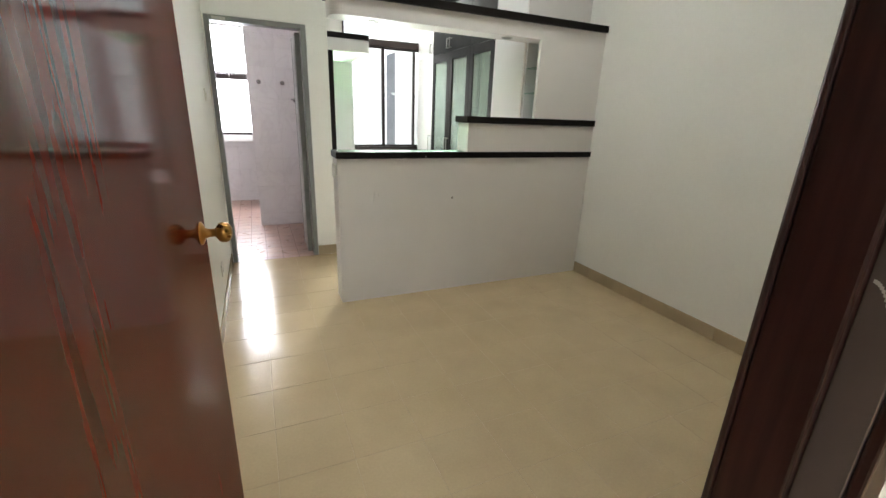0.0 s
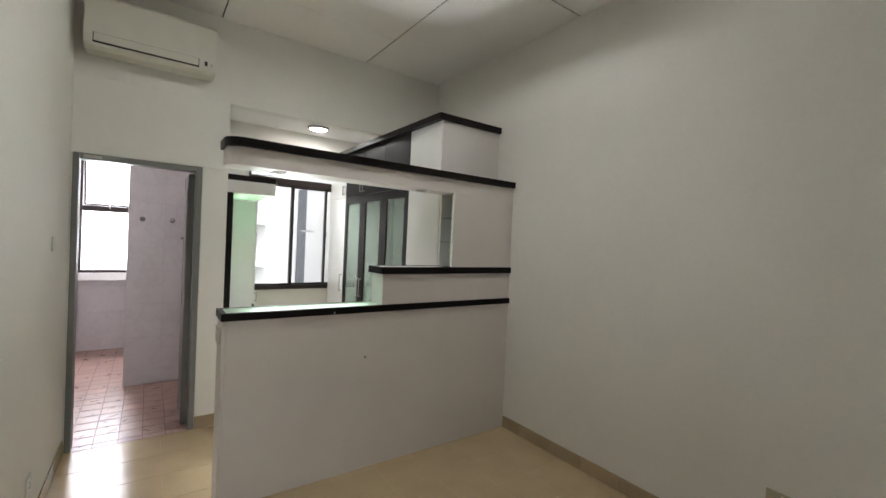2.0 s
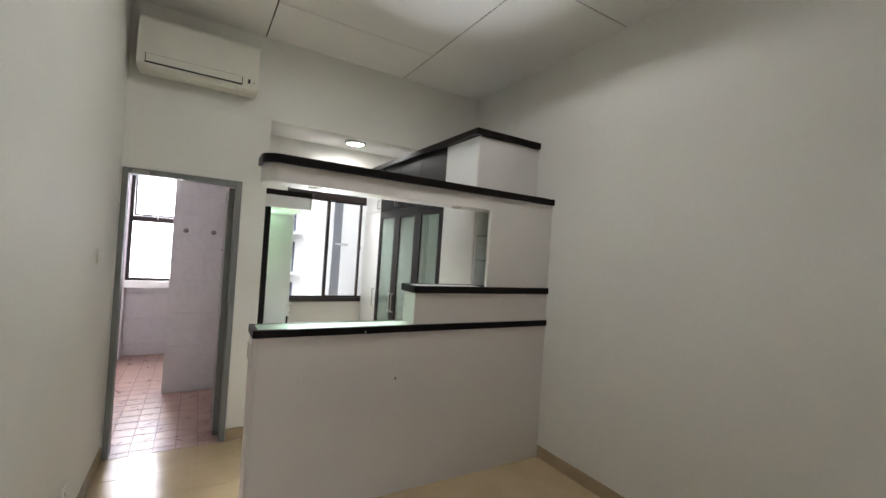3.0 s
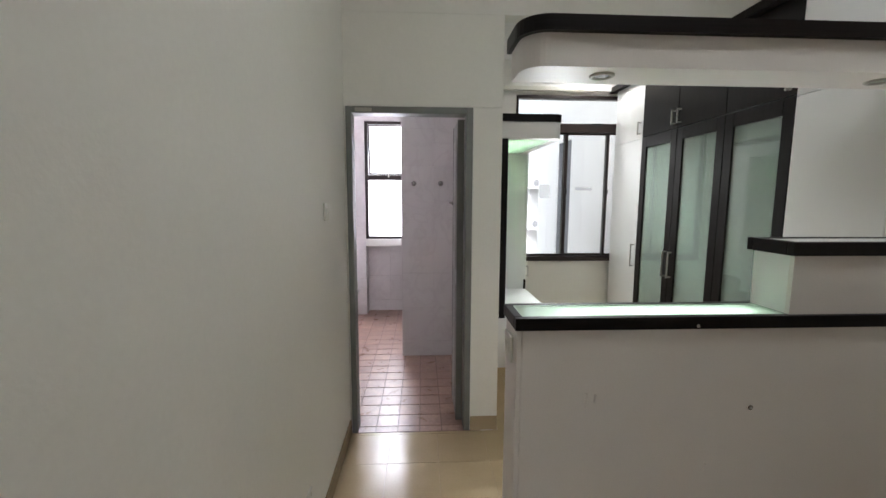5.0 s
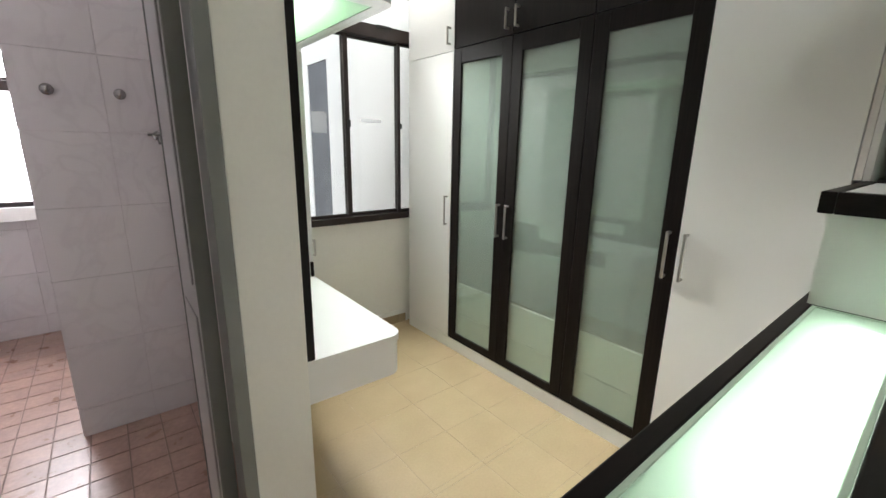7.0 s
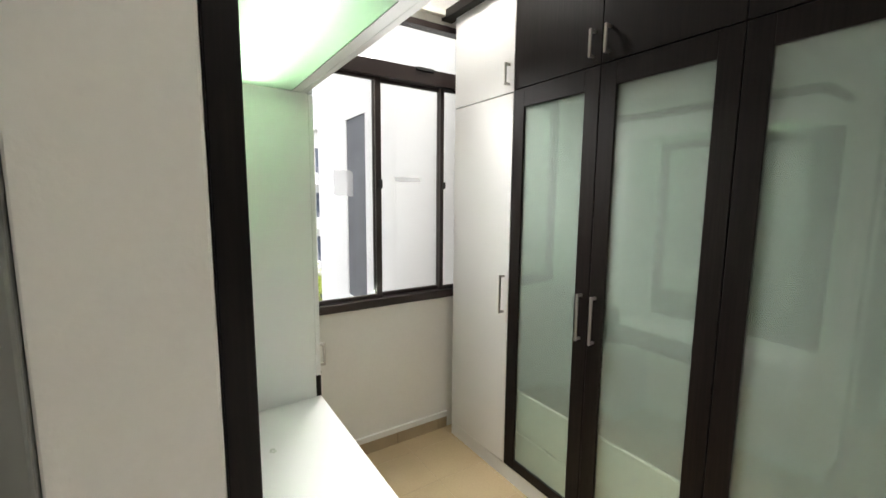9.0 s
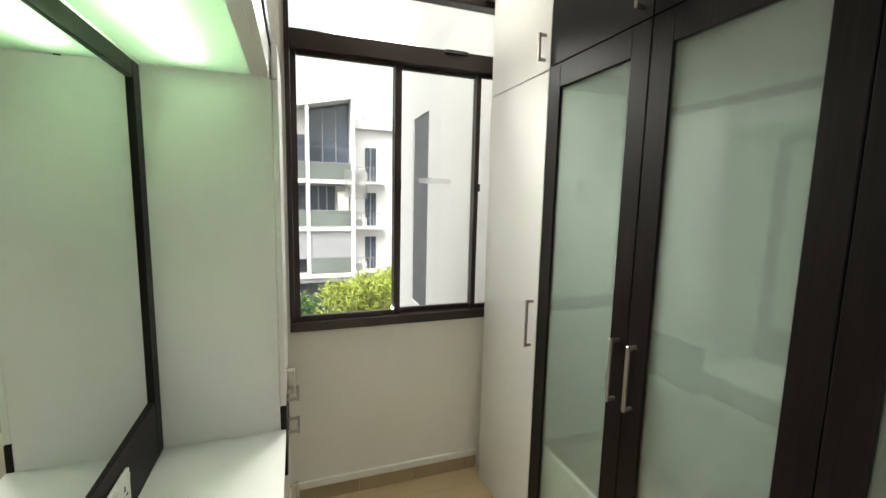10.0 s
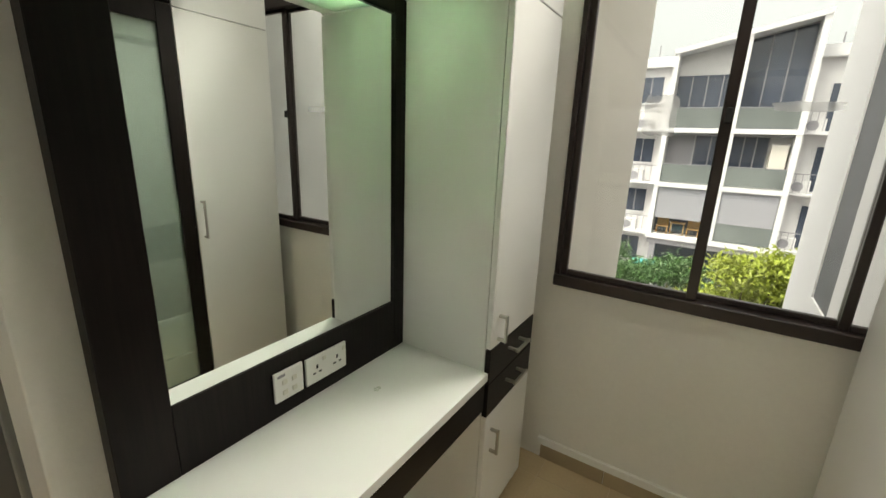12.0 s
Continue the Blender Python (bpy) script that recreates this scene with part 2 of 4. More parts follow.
M_BLIND = shader("grey roller blind", (0.31, 0.305, 0.33), 0.7, vary=0.05, scale=1.5)
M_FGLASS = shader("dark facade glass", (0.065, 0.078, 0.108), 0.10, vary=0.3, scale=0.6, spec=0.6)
M_BALU = shader("green balcony glass", (0.17, 0.187, 0.18), 0.12, vary=0.2, scale=0.9)
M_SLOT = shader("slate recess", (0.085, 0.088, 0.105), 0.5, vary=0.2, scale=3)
M_GROUND = shader("grey paving", (0.16, 0.155, 0.15), 0.8, vary=0.2, scale=0.4)
M_LEAF_Y = shader("yellow green leaves", (0.28, 0.33, 0.04), 0.5, vary=0.3, scale=3)
M_LEAF_G = shader("green leaves", (0.060, 0.135, 0.035), 0.5, vary=0.35, scale=3)
M_BARK = shader("bark", (0.10, 0.075, 0.055), 0.85, vary=0.3, scale=9, bump=0.4)
M_TEAL = shader("teal awning", (0.05, 0.33, 0.33), 0.6, vary=0.1)
M_WOODY = shader("light timber", (0.42, 0.25, 0.09), 0.5, vary=0.2)
M_SMEAR = film("dried glue residue")
M_STAIN = shader("grey smudge", (0.58, 0.60, 0.54), 0.45, vary=0.2, scale=60)
M_PAPER = shader("toilet paper", (0.80, 0.79, 0.77), 0.9, vary=0.03)

# ---- mesh helpers ----
ORIGIN = {}


def box(bm, x0, x1, y0, y1, z0, z1, bevel=0.0, seg=2):
    made = bmesh.ops.create_cube(bm, size=1.0, matrix=Matrix.LocRotScale(((x0 + x1) / 2, (y0 + y1) / 2, (z0 + z1) / 2), None, (abs(x1 - x0), abs(y1 - y0), abs(z1 - z0))))
    if bevel:
        edges = list({e for v in made["verts"] for e in v.link_edges})
        bmesh.ops.bevel(bm, geom=edges, offset=bevel, segments=seg, affect="EDGES", profile=0.5)
    return bm


def block(x0, x1, y0, y1, z0, z1, bevel=0.0, seg=2):
    return box(bmesh.new(), x0, x1, y0, y1, z0, z1, bevel, seg)


def rod(bm, a, b, r0, r1=None, seg=16):
    """A round bar from a to b."""
    a, b = Vector(a), Vector(b)
    turn = (b - a).to_track_quat("Z", "Y").to_matrix().to_4x4()
    bmesh.ops.create_cone(bm, cap_ends=True, segments=seg, radius1=r0, radius2=r0 if r1 is None else r1, depth=(b - a).length,
                          matrix=Matrix.Translation((a + b) / 2) @ turn)
    return bm


def lathe(bm, profile, seg, m):
    """A turned shape: profile of (radius, height) round its own z, laid by m."""
    rings = []
    for r, h in profile:
        rings.append([bm.verts.new(m @ Vector((r * math.cos(2 * math.pi * i / seg), r * math.sin(2 * math.pi * i / seg), h))) for i in range(seg)])
    for a, b in zip(rings, rings[1:]):
        for i in range(seg):
            bm.faces.new((a[i], a[(i + 1) % seg], b[(i + 1) % seg], b[i]))
    bm.faces.new(rings[0][::-1])
    bm.faces.new(rings[-1])
    return bm


def prism(bm, outline, z0, z1):
    """An upright solid on an outline of (x, y)."""
    low = [bm.verts.new((x, y, z0)) for x, y in outline]
    top = [bm.verts.new((x, y, z1)) for x, y in outline]
    n = len(outline)
    for i in range(n):
        bm.faces.new((low[i], low[(i + 1) % n], top[(i + 1) % n], top[i]))
    bm.faces.new(low[::-1])
    bm.faces.new(top)
    return bm


def bullnose(x0, x1, y0, y1, r, corners):
    """An outline of a slab whose named corners (of sw se ne nw) are rounded."""
    out = []
    for name, cx, cy, start in (("sw", x0, y0, 180), ("se", x1, y0, 270), ("ne", x1, y1, 0), ("nw", x0, y1, 90)):
        if name in corners:
            ox, oy = cx + (r if "w" in name else -r), cy + (r if "s" in name else -r)
            out += [(ox + r * math.cos(radians(start + 90 * i / 8)), oy + r * math.sin(radians(start + 90 * i / 8))) for i in range(9)]
        else:
            out.append((cx, cy))
    return out


def mesh_of(name, bm, material, smooth=False):
    bmesh.ops.recalc_face_normals(bm, faces=bm.faces)
    me = bpy.data.meshes.new(name)
    bm.to_mesh(me)
    bm.free()
    me.materials.append(material)
    if smooth:
        for p in me.polygons:
            p.use_smooth = True
    return me


def thing(name, at, label, category, group="", kind=""):
    ob = new(name)
    ob.empty_display_size = 0.05
    ob.location = at
    ORIGIN[ob] = Vector(at)
    return tagged(ob, label, category, group, kind)


def part(name, bm, material, parent, label="", smooth=False):
    o = ORIGIN[parent]
    bmesh.ops.translate(bm, verts=bm.verts, vec=-o)
    ob = new(name, mesh_of(name, bm, material, smooth))
    ob.parent = parent
    ORIGIN[ob] = o
    return tagged(ob, label)


def solo(name, bm, material, label="", category="", group="", kind="", smooth=False):
    ob = new(name, mesh_of(name, bm, material, smooth))
    ORIGIN[ob] = Vector((0, 0, 0))
    return tagged(ob, label, category, group, kind)


def structure(name, bm, material, label="", category="wall"):
    return solo(name, bm, material, label, category, kind="structure")


def pieces(parent, name, rects, make, material):
    """Alike pieces laid at places; sizes that match share one mesh."""
    store = {}
    for at, size in rects:
        key = tuple(round(s, 3) for s in size)
        if key not in store:
            store[key] = mesh_of(name, make(*size), material)
        ob = new(name, store[key])
        ob.location = Vector(at) - ORIGIN[parent]
        ob.parent = parent


def bar_handle(parent, x, y, z0, z1, out=-1, label="brushed nickel bar handle"):
    """An upright bar on two feet, standing out along x."""
    bm = bmesh.new()
    box(bm, x + out * 0.024, x + out * 0.034, y - 0.006, y + 0.006, z0, z1, 0.002, 1)
    box(bm, x, x + out * 0.026, y - 0.005, y + 0.005, z0 + 0.002, z0 + 0.013, 0.001, 1)
    box(bm, x, x + out * 0.026, y - 0.005, y + 0.005, z1 - 0.013, z1 - 0.002, 0.001, 1)
    return part("handle", bm, M_STEEL, parent, label)


def flat_handle(parent, x, z, y0, y1, out=1, label="brushed nickel bar handle"):
    bm = bmesh.new()
    box(bm, x + out * 0.034, x + out * 0.044, y0, y1, z - 0.006, z + 0.006, 0.002, 1)
    for y in (y0 + 0.012, y1 - 0.012):
        box(bm, x, x + out * 0.035, y - 0.006, y + 0.006, z - 0.005, z + 0.005, 0.001, 1)
    return part("handle", bm, M_STEEL, parent, label)

# daylight that enters by the obscured bathroom window
bl = bpy.data.lights.new("bathroom_daylight", "AREA")
bl.shape, bl.size, bl.size_y, bl.energy, bl.color = "RECTANGLE", 0.54, 1.42, 8.0, (0.98, 0.94, 1.0)
bath_light = new("bathroom_daylight", bl)
bath_light.matrix_world = look((-0.01, 7.64, 1.75), (-0.01, 6.0, 1.55))

# added narrow lamp at the fanlight, fills the dressing corner in place of sky
fl = bpy.data.lights.new("fanlight_fill", "AREA")
fl.shape, fl.size, fl.size_y, fl.energy, fl.color = "RECTANGLE", 0.46, 0.22, 4.1, (1.0, 0.985, 0.97)
fl.spread = radians(68)
fan_light = new("fanlight_fill", fl)
fan_light.matrix_world = look((1.76, 6.262, 2.395), (1.90, 4.4, 0.3))

# added narrow lamp behind the sill rail, lifts beam and ceiling like bounced daylight
sl = bpy.data.lights.new("sill_fill", "AREA")
sl.shape, sl.size, sl.size_y, sl.energy, sl.color = "RECTANGLE", 0.45, 0.05, 2.5, (0.98, 0.99, 1.0)
sl.spread = radians(38)
sill_light = new("sill_fill", sl)
sill_light.matrix_world = look((1.84, 6.295, 0.925), (1.75, 3.55, 2.12))

# ---- large structure: bedroom, dressing corner, bathroom, hall ----
XL, XR = -0.07, 2.94          # bedroom side walls
Y0, YB, YW = 0.765, 4.58, 6.175  # entry wall, bathroom wall, window wall
ZC, ZD, ZB = 3.29, 2.88, 2.78   # ceilings: bedroom, dressing, bathroom

structure("wall_west", block(XL - 0.12, XL, Y0 + 0.001, 4.70, 0, 3.4), M_WALL, "off-white painted plaster side wall of the bedroom")
structure("wall_east", block(XR, XR + 0.12, Y0 + 0.001, 6.36, 0, 3.4), M_WALL, "off-white painted plaster side wall of the bedroom")

bm = bmesh.new()  # wall with the bathroom door and the opening to the dressing corner
box(bm, XL, XR, YB + 0.012, YB + 0.12, 2.625, 3.4)
box(bm, XL, 0.900, YB + 0.012, YB + 0.12, 2.1355, 2.625, 0.003)
box(bm, XL, 0.897, YB, YB + 0.12, 2.0825, 2.135, 0.003)
box(bm, 0.714, 0.896, YB, YB + 0.12, 0, 2.082, 0.004)
structure("wall_north", bm, M_WALL, "off-white painted plaster wall with a bathroom doorway and a wide opening")

bm = bmesh.new()  # entry wall with doorway
box(bm, -1.72, -0.012, 0.621, Y0, 0, 3.4)
box(bm, 0.955, 3.32, 0.621, Y0, 0, 3.4)
box(bm, -0.012, 0.955, 0.621, Y0, 2.12, 3.4)
structure("wall_south", bm, M_WALL, "off-white painted plaster wall round the entry doorway")

bm = bmesh.new()  # window wall
box(bm, 0.80, 1.335, YW, YW + 0.14, -0.1, 3.1)
box(bm, 2.66, XR, YW, YW + 0.14, -0.1, 3.1)
box(bm, 1.335, 2.66, YW, YW + 0.14, -0.1, 0.8995)
box(bm, 1.335, 2.66, YW, YW + 0.14, 2.55, 3.1)
structure("wall_window", bm, M_WALL, "off-white painted wall below and around the sliding window")
structure("wall_dressing", block(0.80, 0.905, YB + 0.12, YW, 0, 3.1), M_WALL, "painted wall behind the dressing table")

bm = bmesh.new()
for x0, x1, y0, y1 in ((XL, 0.809, Y0, 4.59), (0.819, 1.10, Y0, 3.9875), (1.715, 2.056, Y0, 3.9875), (1.10, 1.715, Y0, 2.45), (1.10, 1.715, 3.067, 3.9875),
                       (0.819, 2.056, 3.9925, 4.59), (2.066, XR, Y0, 2.760), (2.066, XR, 2.770, 4.59)):
    box(bm, x0, x1, y0, y1, ZC, ZC + 0.006)
box(bm, XL, XR, Y0, 4.60, ZC + 0.20, ZC + 0.24)
box(bm, 0.90, XR, 4.70, YW, ZD, ZD + 0.05)
structure("ceiling", bm, M_CEIL, "white ceiling boards with narrow open joints", "ceiling")
# dark sheet close above the boards; its colour stands in for shade in the joints
bm = bmesh.new()
for q in ((XL, 1.09, Y0, 4.59), (1.725, XR, Y0, 4.59), (1.09, 1.725, Y0, 2.44), (1.09, 1.725, 3.077, 4.59)):
    box(bm, *q, ZC + 0.0065, ZC + 0.03)
structure("ceiling_backing", bm, M_DARK, "dark sheet standing in for the shade in the ceiling joints", "ceiling")

floor = structure("floor", box(block(XL, XR, 0.60, 4.568, -0.12, -0.0014), 0.905, XR, 4.568, YW, -0.12, -0.0014), M_GROUT, "beige glazed square floor tiles with pale joints", "floor")
hall = bmesh.new()
box(hall, -1.6, 3.2, -1.6, 0.598, -0.12, 0.0)
structure("floor_hall", hall, M_FLOOR, "beige floor outside the bedroom door", "floor")
hall = bmesh.new()
box(hall, -1.72, -1.6, -1.6, 0.62, 0, 2.7)
box(hall, 3.2, 3.32, -1.6, 0.62, 0, 2.7)
# unseen far wall, with an invented opening that lets sky light reach the doorway
box(hall, -1.72, 3.32, -1.72, -1.6, 0, 0.9)
box(hall, -1.72, 3.32, -1.72, -1.6, 2.2, 2.7)
box(hall, -1.72, -0.6, -1.72, -1.6, 0.9, 2.2)
box(hall, 1.6, 3.32, -1.72, -1.6, 0.9, 2.2)
structure("wall_hall", hall, M_WALL, "off-white painted hall walls with an opening added to let in daylight")
structure("ceiling_hall", block(-1.72, 3.32, -1.72, 0.62, 2.7, 2.8), M_CEIL, "white hall ceiling", "ceiling")


def skirting(name, x0, x1, y0, y1, h=0.095, step=0.3):
    """Low tiles along the foot of a wall."""
    root = thing(name, (x0, y0, 0), "low beige glazed skirting tiles along the wall foot", "baseboard", kind="structure")
    along_y = (y1 - y0) > (x1 - x0)
    a0, a1 = (y0, y1) if along_y else (x0, x1)
    rects, a = [], a0
    while a < a1 - 0.01:
        b = min(a + step, a1)
        rects.append(((x0, a, 0), (x1 - x0, b - a - 0.002, h)) if along_y else ((a, y0, 0), (b - a - 0.002, y1 - y0, h)))
        a = b
    pieces(root, "skirting_tile", rects, lambda a, b, c: block(0, a, 0, b, 0, c, 0.002, 1), M_SKIRT)


skirting("baseboard_east", XR - 0.010, XR - 0.0005, 0.77, 3.37)
skirting("baseboard_west", XL + 0.0005, XL + 0.010, 1.75, 4.57)
skirting("baseboard_column", 0.716, 0.898, YB - 0.010, YB - 0.0005)
skirting("baseboard_window", 1.36, 2.33, YW - 0.010, YW - 0.0005, 0.075)
bm = block(1.345, 2.33, YW - 0.016, YW - 0.0005, 0.077, 0.115, 0.004)
structure("trim_window", bm, M_SWITCH, "white plastic cable trunking above the skirting", "trim")

# bathroom shell
bm = bmesh.new()
box(bm, -1.22, -1.10, 4.70, 7.72, 0, 2.85)
box(bm, -1.22, XL - 0.12, 4.58, 4.70, 0, 2.85)
box(bm, 0.79, 0.80, 4.70, 7.72, 0, 2.85)
box(bm, -1.10, -0.325, 7.41, 7.72, 0, 2.85)
box(bm, -0.325, 0.80, 7.62, 7.72, 0, 0.915)
box(bm, -0.325, 0.80, 7.41, 7.72, 0.915, 1.01)
box(bm, -0.325, 0.80, 7.41, 7.72, 2.50, 2.85)
box(bm, 0.30, 0.80, 7.41, 7.72, 1.01, 2.50)
bath_wall = structure("wall_bathroom", bm, M_GROUT_W, "white marbled ceramic wall tiles in the bathroom")
bath_box = structure("wall_shower", block(0.215, 0.79, 5.92, 7.41, 0, 2.78), M_GROUT_W, "tiled projecting wall with two chrome hooks")
structure("ceiling_bathroom", block(-1.22, 0.80, 4.70, 7.72, ZB, ZB + 0.06), M_CEIL, "white bathroom ceiling", "ceiling")
bath_floor = structure("floor_bathroom", block(-1.10, 0.79, 4.57, 7.62, -0.12, -0.004), M_GROUT_B, "small brownish pink bathroom floor tiles with grey joints", "floor")

# outside
structure("ground", block(-80, 80, 6.6, 140, -6.5, -6.3), M_GROUND, "grey paved yard far below the window", "ground")
bm = bmesh.new()
box(bm, 2.72, 6.0, 6.32, 8.44, -6.3, 6.5)
box(bm, 2.72, 6.0, 9.05, 10.2, -6.3, 6.5)
box(bm, 2.72, 6.0, 8.44, 9.05, -6.3, 0.28)
box(bm, 2.72, 6.0, 8.44, 9.05, 2.46, 6.5)
slab_r = structure("wall_outside_east", bm, M_RENDER, "white rendered side wall of the neighbouring block with a tall recess")
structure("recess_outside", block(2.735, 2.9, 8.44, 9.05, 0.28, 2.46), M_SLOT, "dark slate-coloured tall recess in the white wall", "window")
structure("wall_outside_side", block(0.82, 1.28, 6.33, 8.08, -6.3, 6.5), M_CREAM, "cream rendered side wall outside the window")

# ---- entry door ----
frame_ob = thing("door_frame", (0.93, 0.7, 0), "dark stained wooden door frame with a rebated moulding", "door frame", kind="structure")
bm = bmesh.new()
box(bm, 0.908, 0.954, 0.674, 0.7645, 0, 2.12, 0.004)
part("jamb", bm, M_JAMB, frame_ob)
part("rebate", block(0.9245, 0.954, 0.6215, 0.6735, 0, 2.12, 0.002), M_STOP, frame_ob, "worn grey-brown rebate with scratches")
part("casing", block(0.926, 0.99, 0.604, 0.6205, 0, 2.13, 0.004), M_JAMB, frame_ob)
bm = bmesh.new()  # stepped moulding on the bedroom face
box(bm, 0.904, 0.985, 0.7655, 0.776, 0, 2.13, 0.004)
box(bm, 0.918, 0.978, 0.7765, 0.783, 0, 2.13, 0.003)
part("moulding", bm, M_JAMB, frame_ob)
part("jamb", block(-0.011, 0.026, 0.6215, 0.7645, 0, 2.12, 0.004), M_JAMB, frame_ob)
part("head", block(0.0265, 0.9075, 0.6215, 0.7645, 2.07, 2.12, 0.004), M_JAMB, frame_ob)

leaf = thing("entry_door", (0.032, 0.79, 0), "varnished reddish-brown wooden door standing open with a brass knob", "door")
leaf.rotation_euler = (0, 0, radians(-2.9))
bm = block(-0.006, 0.032, 0.790, 1.745, 0.008, 2.06, 0.003)
part("door_leaf", bm, M_MAHOG, leaf)
part("latch_plate", block(0.004, 0.022, 1.7452, 1.7465, 1.00, 1.12, 0.0005, 1), M_BRASS, leaf, "brass latch plate on the door edge")
turn = Matrix.Translation((0.032, 1.672, 1.06)) @ pose(0, 0, 0, 0, 90, 0)
knob = lathe(bmesh.new(), [(0.031, 0.0), (0.031, 0.003), (0.026, 0.007), (0.014, 0.012), (0.011, 0.02), (0.011, 0.034), (0.016, 0.038), (0.024, 0.043),
                           (0.0275, 0.052), (0.0275, 0.060), (0.023, 0.069), (0.013, 0.0745), (0.003, 0.076)], 32, turn)
part("door_knob", knob, M_BRASS, leaf, "worn round brass knob on a turned rose", smooth=True)

# ---- partition with the lit counter ----
part_wall = thing("partition", (0.73, 3.375, 0), "low white laminate partition wall with a dark-edged lit counter", "partition", kind="structure")
part("front_panel", block(0.75, 2.939, 3.375, 3.393, 0, 1.074), M_PART, part_wall)
part("back_panel", block(0.75, 2.33, 3.537, 3.555, 0, 1.074), M_WHITE, part_wall)
part("end_panel", block(0.73, 0.749, 3.375, 3.555, 0, 1.074, 0.002), M_PART, part_wall)
part("light_trough", block(0.75, 1.72, 3.394, 3.536, 0.955, 0.965), M_WHITE, part_wall)
bm = bmesh.new()
box(bm, 0.722, 2.939, 3.358, 3.388, 1.075, 1.120, 0.003)
box(bm, 0.722, 2.31, 3.545, 3.573, 1.075, 1.120, 0.003)
box(bm, 0.722, 0.752, 3.3885, 3.5445, 1.075, 1.120, 0.003)
box(bm, 1.722, 2.939, 3.3885, 3.5445, 1.075, 1.119)
part("counter_edge", bm, M_WENGE_H, part_wall, "dark wenge edging of the counter")
part("counter_glass", block(0.7525, 1.7215, 3.3885, 3.5445, 1.108, 1.116, 0.001, 1), M_MINT, part_wall, "mint frosted glass lit from below")
bm = bmesh.new()
for q in ((0.7525, 1.7215, 3.3886, 3.3966), (0.7525, 1.7215, 3.5364, 3.5444), (0.7525, 0.7605, 3.3967, 3.5363), (1.7135, 1.7215, 3.3967, 3.5363)):
    box(bm, *q, 1.1162, 1.1192, 0.001, 1)
part("glazing_bead", bm, M_BEAD, part_wall, "pale green bead round the glass")
bm = bmesh.new()
for x, z0, z1 in ((0.985, 0.760, 0.835), (1.02, 0.80, 0.83), (1.45, 0.52, 0.55)):
    rod(bm, (x, 3.3748, z0), (x + 0.004, 3.3748, z1), 0.0035, 0.006, 8)
part("paint_drip", bm, M_PART, part_wall, "dried drip in the paint")
part("fixing_plug", rod(bmesh.new(), (1.611, 3.3725, 0.768), (1.611, 3.3752, 0.768), 0.009), M_STOP, part_wall, "dark plug hole")
part("fixing_screw", rod(bmesh.new(), (1.611, 3.369, 0.768), (1.611, 3.3724, 0.768), 0.005), M_STEEL, part_wall, "round metal fixing")
part("edge_mark", rod(bmesh.new(), (1.375, 3.3555, 1.087), (1.375, 3.3582, 1.087), 0.006), M_STEEL, part_wall, "small metal pin")
tube = rod(bmesh.new(), (0.90, 3.440, 1.062), (1.64, 3.440, 1.062), 0.010)
solo_tube = part("counter_tube", tube, M_TUBE_C, part_wall, "lit tube below the counter glass", smooth=True)

step = thing("display_step", (1.72, 3.375, 1.12), "raised white laminate step with a dark edged ledge", "ledge", kind="structure")
part("front_panel", block(1.722, 2.939, 3.375, 3.393, 1.1205, 1.334), M_PART, step)
part("end_panel", block(1.722, 1.740, 3.3935, 3.555, 1.1205, 1.334), M_WHITE, step)
part("back_panel", block(1.741, 2.31, 3.537, 3.555, 1.1205, 1.334), M_WHITE, step)
bm = bmesh.new()
box(bm, 1.702, 2.939, 3.358, 3.388, 1.335, 1.384, 0.003)
box(bm, 1.702, 2.31, 3.545, 3.573, 1.335, 1.384, 0.003)
box(bm, 1.702, 1.732, 3.3885, 3.5445, 1.335, 1.384, 0.003)
box(bm, 2.30, 2.939, 3.3885, 3.5445, 1.335, 1.384)
part("ledge_edge", bm, M_WENGE_H, step, "dark wenge edging")
part("ledge_glass", block(1.7325, 2.2995, 3.3885, 3.5445, 1.372, 1.380), M_WHITE, step, "pale glass ledge")

niche = thing("display_niche", (2.30, 3.375, 1.384), "white display niche with two glass shelves beside the hatch", "niche", kind="structure")
part("front_panel", block(2.318, 2.939, 3.375, 3.393, 1.3845, 1.9615), M_PART, niche)
part("back_panel", block(2.320, 2.72, 3.562, 3.58, 1.3845, 1.9615), M_WHITE, niche)
part("inner_panel", block(2.72, 2.74, 3.3935, 3.58, 1.3845, 1.9615), M_WHITE, niche)
part("edge_strip", block(2.308, 2.3175, 3.372, 3.400, 1.3845, 1.9615, 0.002, 1), M_SWITCH, niche, "white edge strip")
for z in (1.575, 1.765):
    part("glass_shelf", block(2.322, 2.718, 3.396, 3.560, z, z + 0.008, 0.001, 1), M_SHELF_GLASS, niche, "clear glass shelf")

beam = thing("hatch_beam", (0.722, 3.375, 1.962), "white laminate canopy beam with rounded end and dark top trim", "beam", kind="structure")
part("fascia", prism(bmesh.new(), bullnose(0.732, 2.939, 3.375, 3.575, 0.085, ("sw",)), 1.962, 2.066), M_PART, beam)
part("top_trim", prism(bmesh.new(), bullnose(0.716, 2.939, 3.352, 3.590, 0.10, ("sw",)), 2.0665, 2.115), M_WENGE_H, beam, "dark wenge trim")
